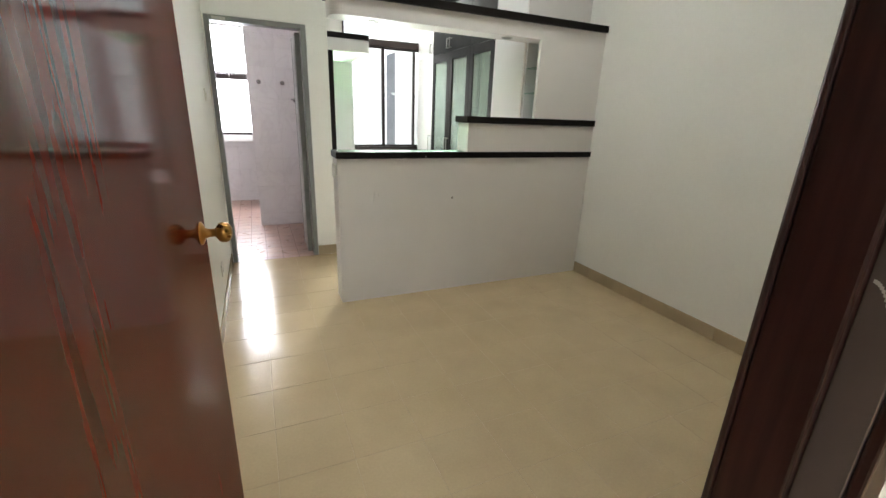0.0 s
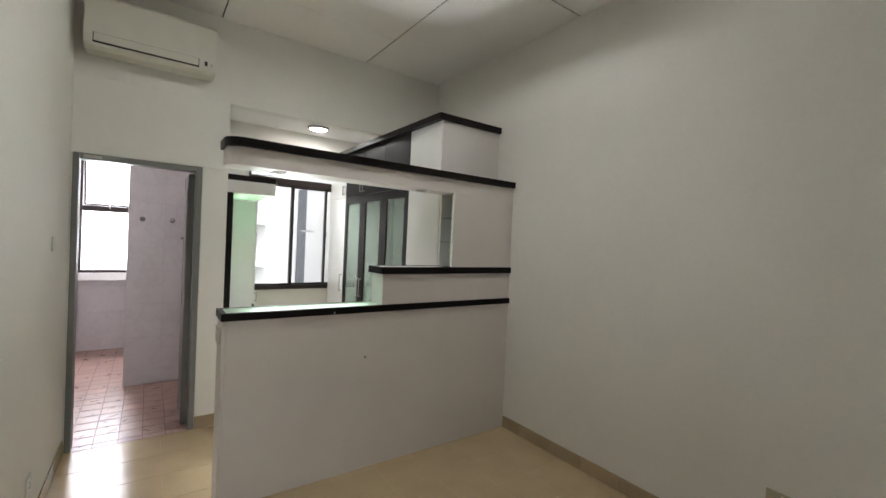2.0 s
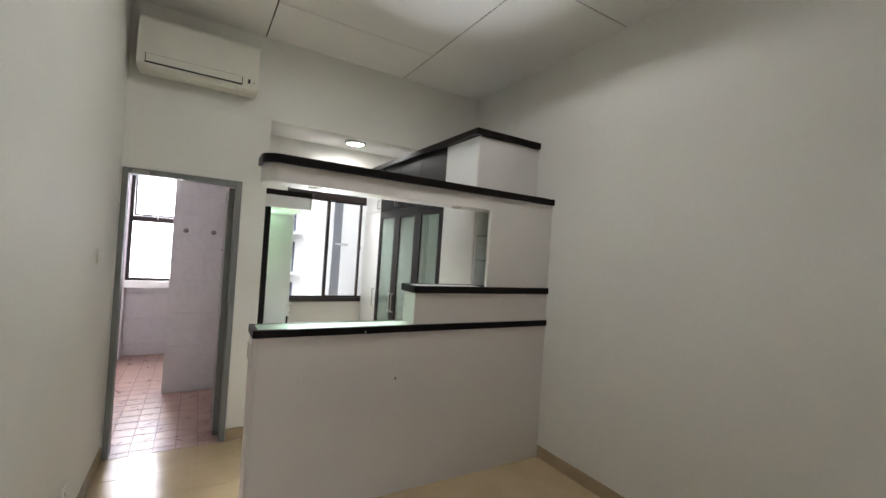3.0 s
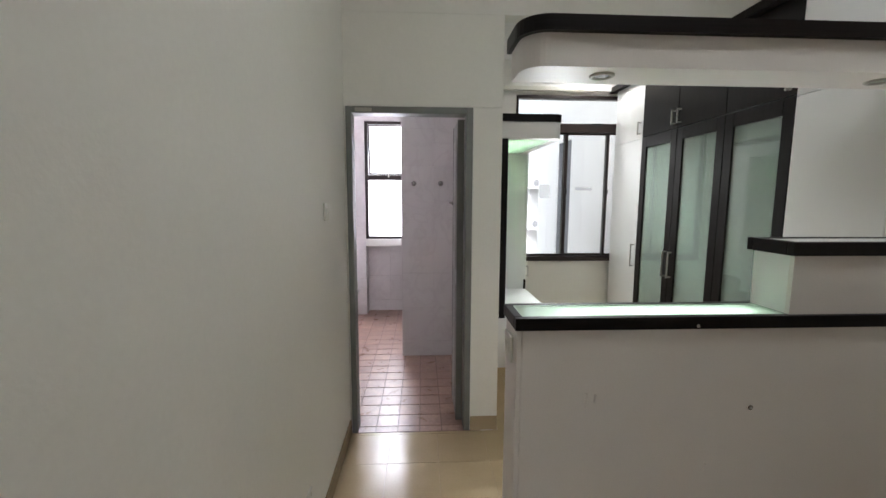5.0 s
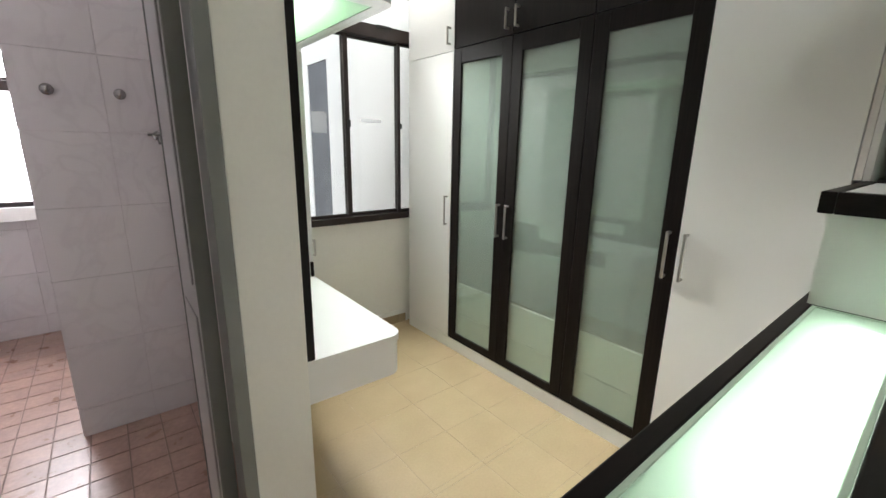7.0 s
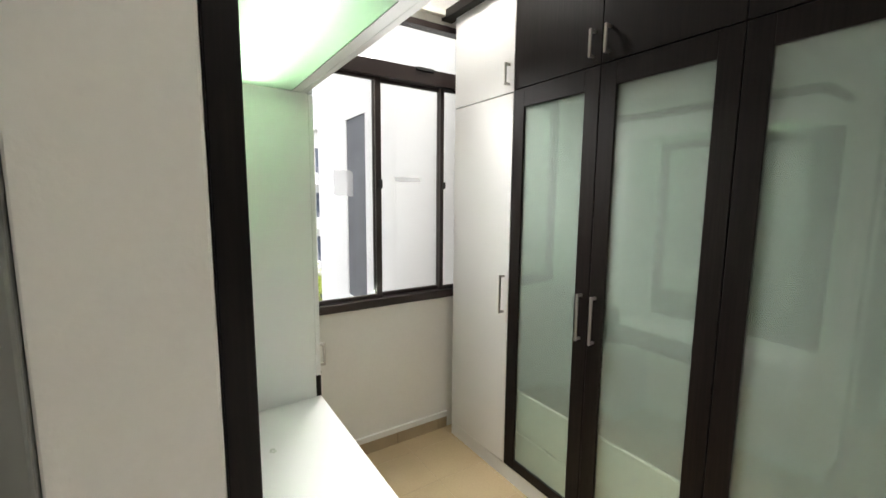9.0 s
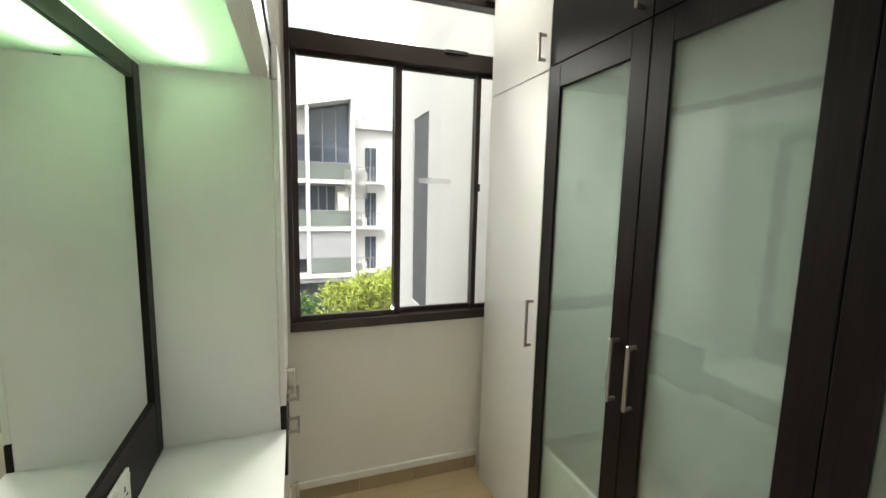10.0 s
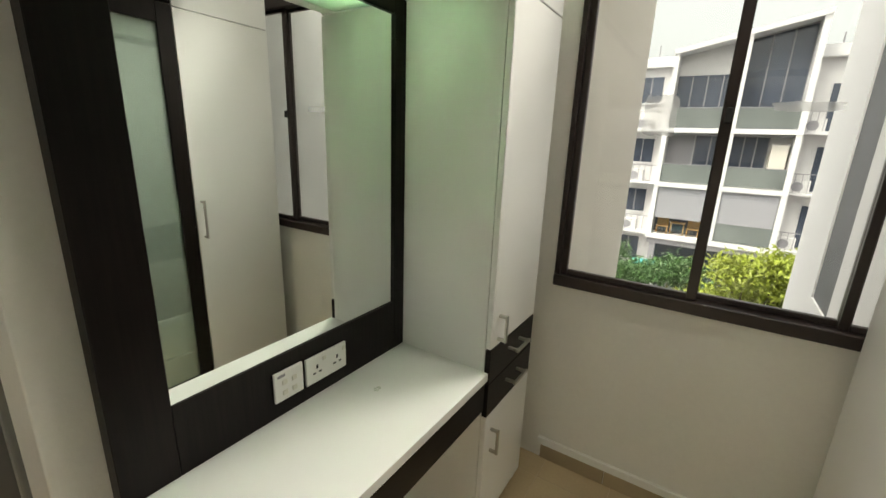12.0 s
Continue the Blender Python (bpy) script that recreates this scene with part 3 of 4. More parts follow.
for x in (1.03, 2.06):
    m = Matrix.Translation((x, 3.468, 1.962)) @ pose(0, 0, 0, 180, 0, 0)
    dl = part("downlight", lathe(bmesh.new(), [(0.043, 0.0), (0.043, 0.004), (0.038, 0.007), (0.030, 0.007), (0.029, 0.001)], 28, m), M_STEEL, beam, "recessed metal downlight, unlit", smooth=True)
    part("bulb_face", rod(bmesh.new(), (x, 3.468, 1.9605), (x, 3.468, 1.958), 0.026), M_CHROME, dl)

# ---- wardrobe units ----
XF = 2.31


def wardrobe_unit(y0, y1, doors, dark, label):
    """A unit of the wardrobe: carcass, plinth, doors below and above. doors: (y0, y1, side of the handle)."""
    u = thing("wardrobe_unit", (XF, y0, 0), label, "wardrobe", "built-in wardrobe units")
    c = M_WENGE if dark else M_WHITE
    bm = bmesh.new()
    box(bm, XF + 0.022, XR - 0.003, y0 + 0.001, y0 + 0.018, 0.085, 2.57)
    box(bm, XF + 0.022, XR - 0.003, y1 - 0.018, y1 - 0.001, 0.085, 2.57)
    box(bm, XF + 0.022, XR - 0.003, y0 + 0.0185, y1 - 0.0185, 0.085, 0.103)
    box(bm, XF + 0.022, XR - 0.003, y0 + 0.0185, y1 - 0.0185, 2.055, 2.085)
    box(bm, XF + 0.022, XR - 0.003, y0 + 0.0185, y1 - 0.0185, 2.552, 2.57)
    box(bm, XR - 0.012, XR - 0.003, y0 + 0.0185, y1 - 0.0185, 0.104, 2.05)
    part("carcass", bm, c, u)
    part("plinth", block(XF + 0.003, XF + 0.021, y0, y1 - 0.0005, 0.0, 0.083), M_WHITE, u, "white plinth board")
    for a, b, side in doors:
        hy = a + 0.035 if side == "s" else b - 0.035
        g = 0.0015
        if dark:
            w = 0.074
            bm = bmesh.new()
            box(bm, XF, XF + 0.02, a + g, a + w, 0.086, 2.063, 0.002, 1)
            box(bm, XF, XF + 0.02, b - w, b - g, 0.086, 2.063, 0.002, 1)
            box(bm, XF, XF + 0.0198, a + w - 0.001, b - w + 0.001, 0.086, 0.140, 0.002, 1)
            box(bm, XF, XF + 0.0198, a + w - 0.001, b - w + 0.001, 1.975, 2.063, 0.002, 1)
            d = part("door", bm, M_WENGE, u, "dark wenge door frame with a frosted pane")
            p = part("pane", block(XF + 0.009, XF + 0.014, a + w, b - w, 0.141, 1.974), M_DOOR_GLASS, d, "frosted green glass")
            p.visible_shadow = False
            dr = part("inner_drawer", block(XF + 0.024, XF + 0.045, a + 0.03, b - 0.03, 0.30, 0.52, 0.002, 1), M_PLASTIC, u, "cream drawer front behind the glass")
            part("drawer_knob", rod(bmesh.new(), (XF + 0.0165, (a + b) / 2, 0.44), (XF + 0.0239, (a + b) / 2, 0.44), 0.013), M_STEEL, dr)
            part("inner_drawer", block(XF + 0.024, XF + 0.045, a + 0.03, b - 0.03, 0.11, 0.29, 0.002, 1), M_PLASTIC, u, "cream drawer front behind the glass")
        else:
            d = part("door", block(XF, XF + 0.02, a + g, b - g, 0.086, 2.055, 0.002, 1), M_WHITE, u)
        bar_handle(d, XF, hy, 0.93, 1.136)
        top0 = 2.067 if dark else 2.059
        d2 = part("upper_door", block(XF, XF + 0.02, a + g, b - g, top0, 2.569, 0.002, 1), c, u)
        bar_handle(d2, XF, hy, 2.094, 2.202)
    return u


wardrobe_unit(3.60, 4.082, [(3.60, 4.082, "n")], False, "tall white laminate wardrobe unit next to the counter")
wardrobe_unit(4.082, 4.578, [(4.082, 4.578, "s")], True, "dark wenge wardrobe unit with one frosted glass door")
wardrobe_unit(4.578, 5.575, [(4.578, 5.0765, "n"), (5.0765, 5.575, "s")], True, "dark wenge wardrobe unit with two frosted glass doors")
wardrobe_unit(5.575, 6.085, [(5.575, 6.085, "s")], False, "tall white laminate wardrobe unit beside the window")
structure("trim_end", block(XF + 0.0, XR - 0.003, 3.581, 3.599, 1.385, 2.57), M_PART, "pale laminate end panel of the wardrobe", "trim")
bm = bmesh.new()
box(bm, XF - 0.045, XF + 0.03, 3.555, YW - 0.002, 2.5715, 2.622, 0.003)
box(bm, XF + 0.031, XR - 0.002, 3.555, 3.625, 2.5715, 2.622, 0.003)
structure("trim_wardrobe", bm, M_WENGE, "dark wenge cornice trim along the wardrobe top", "trim")
structure("trim_top", block(XF + 0.031, XR - 0.002, 3.626, YW - 0.002, 2.572, 2.59), M_WHITE, "white top board of the wardrobe", "trim")

# ---- dressing table ----
dt = thing("dressing_table", (0.906, 4.67, 0), "white and dark wenge dressing table with lit canopy and mirror", "dressing table")
bm = bmesh.new()
YM0, YM1, ZM0, ZM1 = 4.782, 5.535, 0.920, 1.866
box(bm, 0.906, 0.954, 4.668, YM0, 0.7355, 1.915, 0.002, 1)
box(bm, 0.906, 0.954, YM1, 5.589, 0.7355, 1.915, 0.002, 1)
box(bm, 0.906, 0.9535, YM0, YM1, 0.7355, ZM0, 0.002, 1)
box(bm, 0.906, 0.9535, YM0, YM1, ZM1, 1.915, 0.002, 1)
mf = part("mirror_frame", bm, M_WENGE, dt, "dark wenge mirror surround")
bm = block(0.925, 0.9505, YM0, YM1, ZM0, ZM1)
bmesh.ops.transform(bm, matrix=Matrix.Translation((0.9505, YM0, 0)) @ pose(0, 0, 0, 0, 0, 0.5) @ Matrix.Translation((-0.9505, -YM0, 0)), verts=bm.verts)  # glued a little askew
part("mirror", bm, M_MIRROR, mf, "clear mirror glass")
part("tabletop", prism(bmesh.new(), bullnose(0.906, 1.322, 4.668, 5.589, 0.06, ("se",)), 0.706, 0.735), M_WHITE, dt)
part("end_box", prism(bmesh.new(), bullnose(0.906, 1.316, 4.674, 4.95, 0.055, ("se",)), 0.565, 0.7055), M_WHITE, dt)
dr = part("drawer_front", block(1.294, 1.314, 4.951, 5.588, 0.585, 0.7055, 0.002, 1), M_WENGE_H, dt, "dark wenge drawer front")
part("drawer_box", block(0.906, 1.293, 4.951, 5.588, 0.600, 0.7055), M_WHITE, dt)
# hollow canopy: curved fascia, top board, glass and tube
outer = bullnose(0.906, 1.300, 4.662, 5.980, 0.06, ("se",))
inner = bullnose(0.906, 1.282, 4.680, 5.980, 0.045, ("se",))
ring = outer[:-1] + inner[:-1][::-1]
part("canopy_fascia", prism(bmesh.new(), ring, 1.916, 2.020), M_WHITE, dt, "white curved canopy fascia")
part("canopy_trim", prism(bmesh.new(), bullnose(0.906, 1.306, 4.656, 5.980, 0.065, ("se",)), 2.0205, 2.067), M_WENGE, dt, "dark wenge canopy top")
bm = bmesh.new()
box(bm, 0.955, 1.2815, 4.681, 4.745, 1.9165, 1.925)
box(bm, 1.250, 1.2815, 4.7455, 5.588, 1.9165, 1.925)
part("canopy_rim", bm, M_WHITE, dt)
part("canopy_glass", block(0.955, 1.2495, 4.7455, 5.588, 1.919, 1.924), M_MINT, dt, "mint frosted glass lit from above")
part("canopy_tube", rod(bmesh.new(), (1.09, 4.80, 1.985), (1.09, 5.52, 1.985), 0.009), M_TUBE, dt, "lit tube inside the canopy", smooth=True)

tall = thing("tall_cabinet", (0.906, 5.59, 0), "narrow white cabinet with two dark drawers beside the window", "cabinet")
bm = bmesh.new()
box(bm, 0.906, 1.304, 5.5895, 5.607, 0.0, 1.9155, 0.001, 1)
box(bm, 0.906, 1.304, 5.963, 5.980, 0.0, 1.9155)
box(bm, 0.906, 0.940, 5.6075, 5.9625, 0.0, 1.9155)
box(bm, 0.9405, 1.304, 5.6075, 5.9625, 1.897, 1.9155)
part("carcass", bm, M_WHITE, tall)
d = part("door", block(1.305, 1.325, 5.592, 5.979, 0.821, 1.913, 0.002, 1), M_WHITE, tall)
bar_handle(d, 1.325, 5.64, 0.838, 0.938, 1)
for z0, z1 in ((0.690, 0.818), (0.557, 0.687)):
    d = part("drawer", block(1.305, 1.325, 5.592, 5.979, z0, z1, 0.002, 1), M_WENGE_H, tall, "dark wenge drawer front")
    flat_handle(d, 1.325, (z0 + z1) / 2 + 0.015, 5.73, 5.85)
d = part("door", block(1.305, 1.325, 5.592, 5.979, 0.06, 0.554, 0.002, 1), M_WHITE, tall)
bar_handle(d, 1.325, 5.64, 0.385, 0.49, 1)
part("upper_front", block(1.3065, 1.3245, 5.592, 5.979, 1.917, 2.019, 0.002, 1), M_WHITE, tall)

sw = thing("switch_plate", (0.954, 5.025, 0.784), "white plastic switch plate above the dressing table", "switch")
part("plate", block(0.9545, 0.964, 5.025, 5.118, 0.787, 0.876, 0.003), M_SWITCH, sw)
for y, z in ((5.055, 0.843), (5.086, 0.843), (5.055, 0.812), (5.086, 0.812)):
    part("rocker", block(0.9642, 0.968, y - 0.008, y + 0.008, z - 0.007, z + 0.007, 0.001, 1), M_PLASTIC, sw)
part("label_strip", block(0.9642, 0.9646, 5.034, 5.058, 0.860, 0.868), M_FAC_G, sw, "small grey maker's strip")


def socket(name, at, turn, n, label, w=0.155, h=0.086, plate=M_SWITCH):
    """A plate in its own x-z plane, facing its own -y, with n three-pin sockets."""
    s = thing(name, at, label, "socket")
    s.rotation_euler = (0, 0, radians(turn))
    ORIGIN[s] = Vector((0, 0, 0))
    part("plate", block(-w / 2, w / 2, -0.010, -0.0005, -h / 2, h / 2, 0.003), plate, s)
    for i in range(n):
        cx = (i - (n - 1) / 2) * w / max(n, 1)
        for dx, dz, sx, sz in ((0, 0.008, 0.003, 0.006), (-0.011, -0.011, 0.005, 0.0025), (0.011, -0.011, 0.005, 0.0025)):
            part("pin_hole", block(cx + dx - sx, cx + dx + sx, -0.0112, -0.0102, dz - sz, dz + sz), M_DARK, s)
        part("rocker", block(cx + w * 0.13, cx + w * 0.13 + 0.014, -0.0125, -0.0102, h * 0.22, h * 0.38, 0.001, 1), M_PLASTIC, s)
    return s


socket("double_socket", (0.9545, 5.206, 0.829), 90, 2, "white double power socket on the mirror surround")
socket("double_socket", (XR - 0.0005, 1.415, 0.38), -90, 2, "ivory double power socket low on the bedroom wall", 0.16, 0.09, M_IVORY)
socket("wall_socket", (XL + 0.0005, 3.567, 0.295), 90, 1, "white single socket low on the bedroom wall", 0.086, 0.086)
sp = thing("light_switch", (XL, 4.03, 1.465), "white plastic light switch on the bedroom wall", "switch")
part("plate", block(XL + 0.0005, XL + 0.010, 3.992, 4.078, 1.422, 1.508, 0.003), M_PLASTIC, sp)
part("rocker", block(XL + 0.0102, XL + 0.014, 4.017, 4.053, 1.447, 1.483, 0.002, 1), M_PLASTIC, sp)
ep = thing("end_switch", (0.73, 3.47, 0.935), "off-white switch plate on the partition end", "switch")
part("plate", block(0.718, 0.7295, 3.420, 3.523, 0.934, 1.034, 0.004), M_PLASTIC, ep)
for y in (3.452, 3.491):
    part("rocker", block(0.7145, 0.7178, y - 0.012, y + 0.012, 0.967, 1.001, 0.002, 1), M_PLASTIC, ep)
cable = solo("cable_trunking", block(XR - 0.010, XR - 0.0005, 1.41, 1.425, 0.096, 0.334, 0.002, 1), M_SWITCH, "thin white cable cover below the wall socket", "cable cover")

# ---- dressing window ----
win = thing("window_1", (1.335, YW, 0.90), "dark aluminium sliding window with a fixed light above", "window", kind="structure")
WX0, WX1 = 1.335, 2.66
bm = bmesh.new()
box(bm, WX0, WX0 + 0.022, YW - 0.012, YW + 0.06, 0.9485, 2.549, 0.003, 1)
box(bm, WX1 - 0.060, WX1, YW - 0.012, YW + 0.06, 0.9485, 2.549, 0.003, 1)
box(bm, WX0, WX1, YW - 0.020, YW + 0.07, 0.900, 0.948, 0.003, 1)
box(bm, WX0 + 0.0225, WX1 - 0.0605, YW - 0.012, YW + 0.06, 2.515, 2.549, 0.003, 1)
box(bm, WX0 + 0.0225, WX1 - 0.0605, YW - 0.018, YW + 0.06, 2.195, 2.280, 0.003, 1)
part("window_frame", bm, M_BRONZE, win)
for a, b, y in ((WX0 + 0.0225, 1.872, YW + 0.004), (1.836, 2.305, YW + 0.032), (2.270, WX1 - 0.0605, YW + 0.004)):
    bm = bmesh.new()
    box(bm, a, a + 0.026, y, y + 0.022, 0.949, 2.194, 0.002, 1)
    box(bm, b - 0.034, b, y, y + 0.022, 0.949, 2.194, 0.002, 1)
    box(bm, a + 0.0265, b - 0.0345, y, y + 0.022, 0.949, 0.972, 0.002, 1)
    box(bm, a + 0.0265, b - 0.0345, y, y + 0.022, 2.176, 2.194, 0.002, 1)
    sash = part("sash", bm, M_BRONZE, win, "dark aluminium sliding sash")
    p = part("pane", block(a + 0.027, b - 0.035, y + 0.009, y + 0.013, 0.973, 2.175), M_PANE, sash)
    p.visible_shadow = False
p = part("pane", block(WX0 + 0.023, WX1 - 0.061, YW + 0.02, YW + 0.024, 2.2805, 2.5145), M_PANE, win)
p.visible_shadow = False
part("latch", block(1.848, 1.868, YW - 0.022, YW + 0.0035, 1.585, 1.635, 0.004), M_DARK, win, "black sash latch")
part("latch", block(2.284, 2.298, YW - 0.016, YW + 0.0035, 1.59, 1.63, 0.003), M_DARK, win, "black sash latch")
part("latch", block(2.08, 2.20, YW - 0.034, YW - 0.0185, 2.262, 2.280, 0.003), M_DARK, win, "black fanlight stay")
rail = solo("curtain_rail", block(0.906, 2.30, YW - 0.05, YW - 0.015, 2.585, 2.625, 0.004), M_PLASTIC, "cream curtain rail fixed above the window", "curtain rail")

# ---- ceiling lamps and air conditioner ----
lamp = thing("ceiling_lamp", (2.0, 5.75, ZD), "small lit glass ceiling lamp with a metal collar", "lamp")
m = Matrix.Translation((2.0, 5.75, ZD)) @ pose(0, 0, 0, 180, 0, 0)
part("collar", lathe(bmesh.new(), [(0.125, 0.0), (0.125, 0.020), (0.118, 0.030), (0.104, 0.032), (0.100, 0.026), (0.100, 0.004)], 36, m), M_CHROME, lamp, smooth=True)
part("shade", lathe(bmesh.new(), [(0.099, 0.005), (0.099, 0.024), (0.07, 0.030), (0.004, 0.032)], 36, m), M_LAMP, lamp, "glowing glass dish", smooth=True)

tro = thing("ceiling_light", (1.40, 2.76, ZC), "square metal ceiling light with lit tubes", "ceiling light")
bm = bmesh.new()
for q in ((1.10, 1.715, 3.052, 3.066), (1.10, 1.715, 2.451, 2.465), (1.1005, 1.114, 2.4655, 3.0515), (1.701, 1.7145, 2.4655, 3.0515)):
    box(bm, *q, ZC - 0.006, ZC + 0.13, 0.002, 1)
part("rim", bm, M_LOUVRE, tro, "grey metal lamp housing")
part("reflector", block(1.1145, 1.7005, 2.4655, 3.0515, ZC + 0.118, ZC + 0.13), M_LOUVRE, tro)
for x in (1.52, 1.65):
    part("tube", rod(bmesh.new(), (x, 2.50, ZC + 0.05), (x, 2.92, ZC + 0.05), 0.014), M_LAMP_B, tro, "lit fluorescent tube", smooth=True)

ac = thing("air_conditioner", (0.39, YB, 2.75), "cream wall-mounted air conditioner with a dark outlet slot", "air conditioner")
bm = bmesh.new()
prof = [(YB + 0.0115, 2.765), (4.42, 2.755), (4.385, 2.775), (4.375, 2.83), (4.372, 3.085), (4.39, 3.106), (YB + 0.0115, 3.111)]
lo = [bm.verts.new((-0.002, y, z)) for y, z in prof]
hi = [bm.verts.new((0.760, y, z)) for y, z in prof]
for i in range(len(prof)):
    j = (i + 1) % len(prof)
    bm.faces.new((lo[i], lo[j], hi[j], hi[i]))
bm.faces.new(lo[::-1])
bm.faces.new(hi)
bmesh.ops.bevel(bm, geom=list(bm.edges), offset=0.006, segments=2, affect="EDGES")
part("casing", bm, M_PLASTIC, ac)
part("outlet", block(0.045, 0.650, 4.3735, 4.379, 2.786, 2.850), M_DARK, ac, "dark outlet slot")
part("flap", block(0.050, 0.645, 4.3705, 4.3732, 2.796, 2.848, 0.001, 1), M_PLASTIC, ac)
part("display", block(0.685, 0.703, 4.3712, 4.3745, 2.806, 2.838), M_DARK, ac)
part("indicator", block(0.722, 0.735, 4.3712, 4.3745, 2.812, 2.825), M_STEEL, ac)

# ---- bathroom door ----
bf = thing("door_frame_bathroom", (-0.057, YB, 0), "grey metal bathroom door frame", "door frame", kind="structure")
part("jamb", block(-0.057, -0.022, YB - 0.012, YB + 0.10, 0, 2.08, 0.004), M_ALU, bf)
part("jamb", block(0.673, 0.713, YB - 0.012, YB + 0.10, 0, 2.08, 0.004), M_ALU, bf)
part("head", block(-0.0215, 0.6725, YB - 0.012, YB + 0.10, 2.04, 2.08, 0.004), M_ALU, bf)
part("closer_plate", block(0.0, 0.10, YB - 0.016, YB - 0.0125, 2.048, 2.070), M_STEEL, bf, "small metal plate")
structure("trim_left_of_door", block(XL, -0.0575, YB, YB + 0.12, 0, 2.0815), M_WALL, "plaster strip beside the door frame", "trim")
bd = thing("bathroom_door", (0.672, 4.66, 0), "grey panelled bathroom door standing folded open", "door")
for i, (xa, xb) in enumerate(((0.632, 0.650), (0.653, 0.671))):
    bm = bmesh.new()
    box(bm, xa, xb, 4.69, 5.04, 0.012, 2.03, 0.003, 1)
    lf = part("door_leaf", bm, M_ALU_L, bd)
    if i == 0:
        for z0, z1 in ((0.15, 0.95), (1.05, 1.92)):
            part("panel_bead", block(xa - 0.006, xa - 0.0002, 4.75, 4.98, z0, z1, 0.004, 1), M_ALU_L, lf)
for y in (4.69, 5.04):
    part("edge_profile", block(0.628, 0.672, y - 0.006 if y < 5 else y + 0.0005, y - 0.0005 if y < 5 else y + 0.008, 0.012, 2.03, 0.002, 1), M_ALU, bd)

# ---- bathroom things ----
for x in (0.326, 0.576):
    hk = thing("robe_hook", (x, 5.91, 1.672), "round chrome robe hook on the tiled wall", "hook", "robe hooks")
    m = Matrix.Translation((x, 5.912, 1.672)) @ pose(0, 0, 0, 90, 0, 0)
    part("rose", lathe(bmesh.new(), [(0.024, 0), (0.024, 0.006), (0.019, 0.010), (0.010, 0.012), (0.009, 0.03), (0.016, 0.036), (0.018, 0.044), (0.012, 0.050), (0.002, 0.051)], 24, m), M_CHROME, hk, smooth=True)
tap = thing("wall_tap", (0.69, 5.91, 1.49), "small chrome wall tap on the tiles", "tap")
bm = bmesh.new()
rod(bm, (0.70, 5.912, 1.49), (0.70, 5.85, 1.49), 0.012)
rod(bm, (0.655, 5.855, 1.495), (0.745, 5.855, 1.495), 0.008)
rod(bm, (0.70, 5.86, 1.49), (0.70, 5.83, 1.455), 0.009)
part("body", bm, M_CHROME, tap)
rod_ob = part("rose", lathe(bmesh.new(), [(0.022, 0), (0.022, 0.004), (0.014, 0.008)], 20, Matrix.Translation((0.70, 5.912, 1.49)) @ pose(0, 0, 0, 90, 0, 0)), M_CHROME, tap)

wb = thing("window_2", (-0.32, 7.41, 1.01), "dark framed obscured bathroom window with a top-hung vent", "window", kind="structure")
bm = bmesh.new()
box(bm, -0.323, -0.283, 7.405, 7.46, 1.0105, 2.499, 0.003, 1)
box(bm, 0.26, 0.30, 7.405, 7.46, 1.0105, 2.499, 0.003, 1)
box(bm, -0.2825, 0.2595, 7.405, 7.46, 1.0105, 1.045, 0.003, 1)
box(bm, -0.2825, 0.2595, 7.405, 7.46, 2.462, 2.499, 0.003, 1)
box(bm, -0.2825, 0.2595, 7.400, 7.46, 1.765, 1.83, 0.003, 1)
part("window_frame", bm, M_BRONZE, wb)
p = part("pane", block(-0.2825, 0.2595, 7.43, 7.434, 1.0455, 1.7645), M_BATH_PANE, wb)
p.visible_shadow = False
swing = Matrix.Translation((0, 7.435, 2.46)) @ pose(0, 0, 0, 9.5, 0, 0) @ Matrix.Translation((0, -7.435, -2.46))  # vent pushed open at its foot
bm = bmesh.new()
for q in ((-0.281, -0.262, 1.835, 2.459), (0.239, 0.258, 1.835, 2.459), (-0.2615, 0.2385, 1.835, 1.855), (-0.2615, 0.2385, 2.44, 2.459)):
    box(bm, q[0], q[1], 7.422, 7.448, q[2], q[3], 0.002, 1)
bmesh.ops.transform(bm, matrix=swing, verts=bm.verts)
sash = part("sash", bm, M_BRONZE, wb, "top-hung vent sash pushed open")
bm = block(-0.2615, 0.2385, 7.433, 7.437, 1.8555, 2.4395)
bmesh.ops.transform(bm, matrix=swing, verts=bm.verts)
p = part("pane", bm, M_BATH_PANE, sash)
p.visible_shadow = False
part("stay", block(-0.03, -0.015, 7.392, 7.4045, 1.80, 1.87, 0.002, 1), M_STEEL, wb, "small metal stay")
structure("window_sill", block(-0.325, 0.214, 7.385, 7.4095, 0.915, 1.0095, 0.004), M_SWITCH, "white window sill ledge", "sill")

wc = thing("toilet", (-0.72, 7.02, 0), "white ceramic toilet with its seat down", "toilet")
bm = bmesh.new()
rings = []
for z, cx, rx, ry in ((0.0, -0.70, 0.20, 0.105), (0.03, -0.70, 0.195, 0.10), (0.16, -0.69, 0.15, 0.085), (0.25, -0.66, 0.19, 0.12), (0.33, -0.64, 0.24, 0.165), (0.385, -0.63, 0.25, 0.18)):
    rings.append([bm.verts.new((cx + rx * math.cos(2 * math.pi * i / 28), 7.02 + ry * math.sin(2 * math.pi * i / 28), z)) for i in range(28)])
for a, b in zip(rings, rings[1:]):
    for i in range(28):
        bm.faces.new((a[i], a[(i + 1) % 28], b[(i + 1) % 28], b[i]))
bm.faces.new(rings[0][::-1])
bm.faces.new(rings[-1])
part("bowl", bm, M_CERAMIC, wc, smooth=True)
bm = bmesh.new()
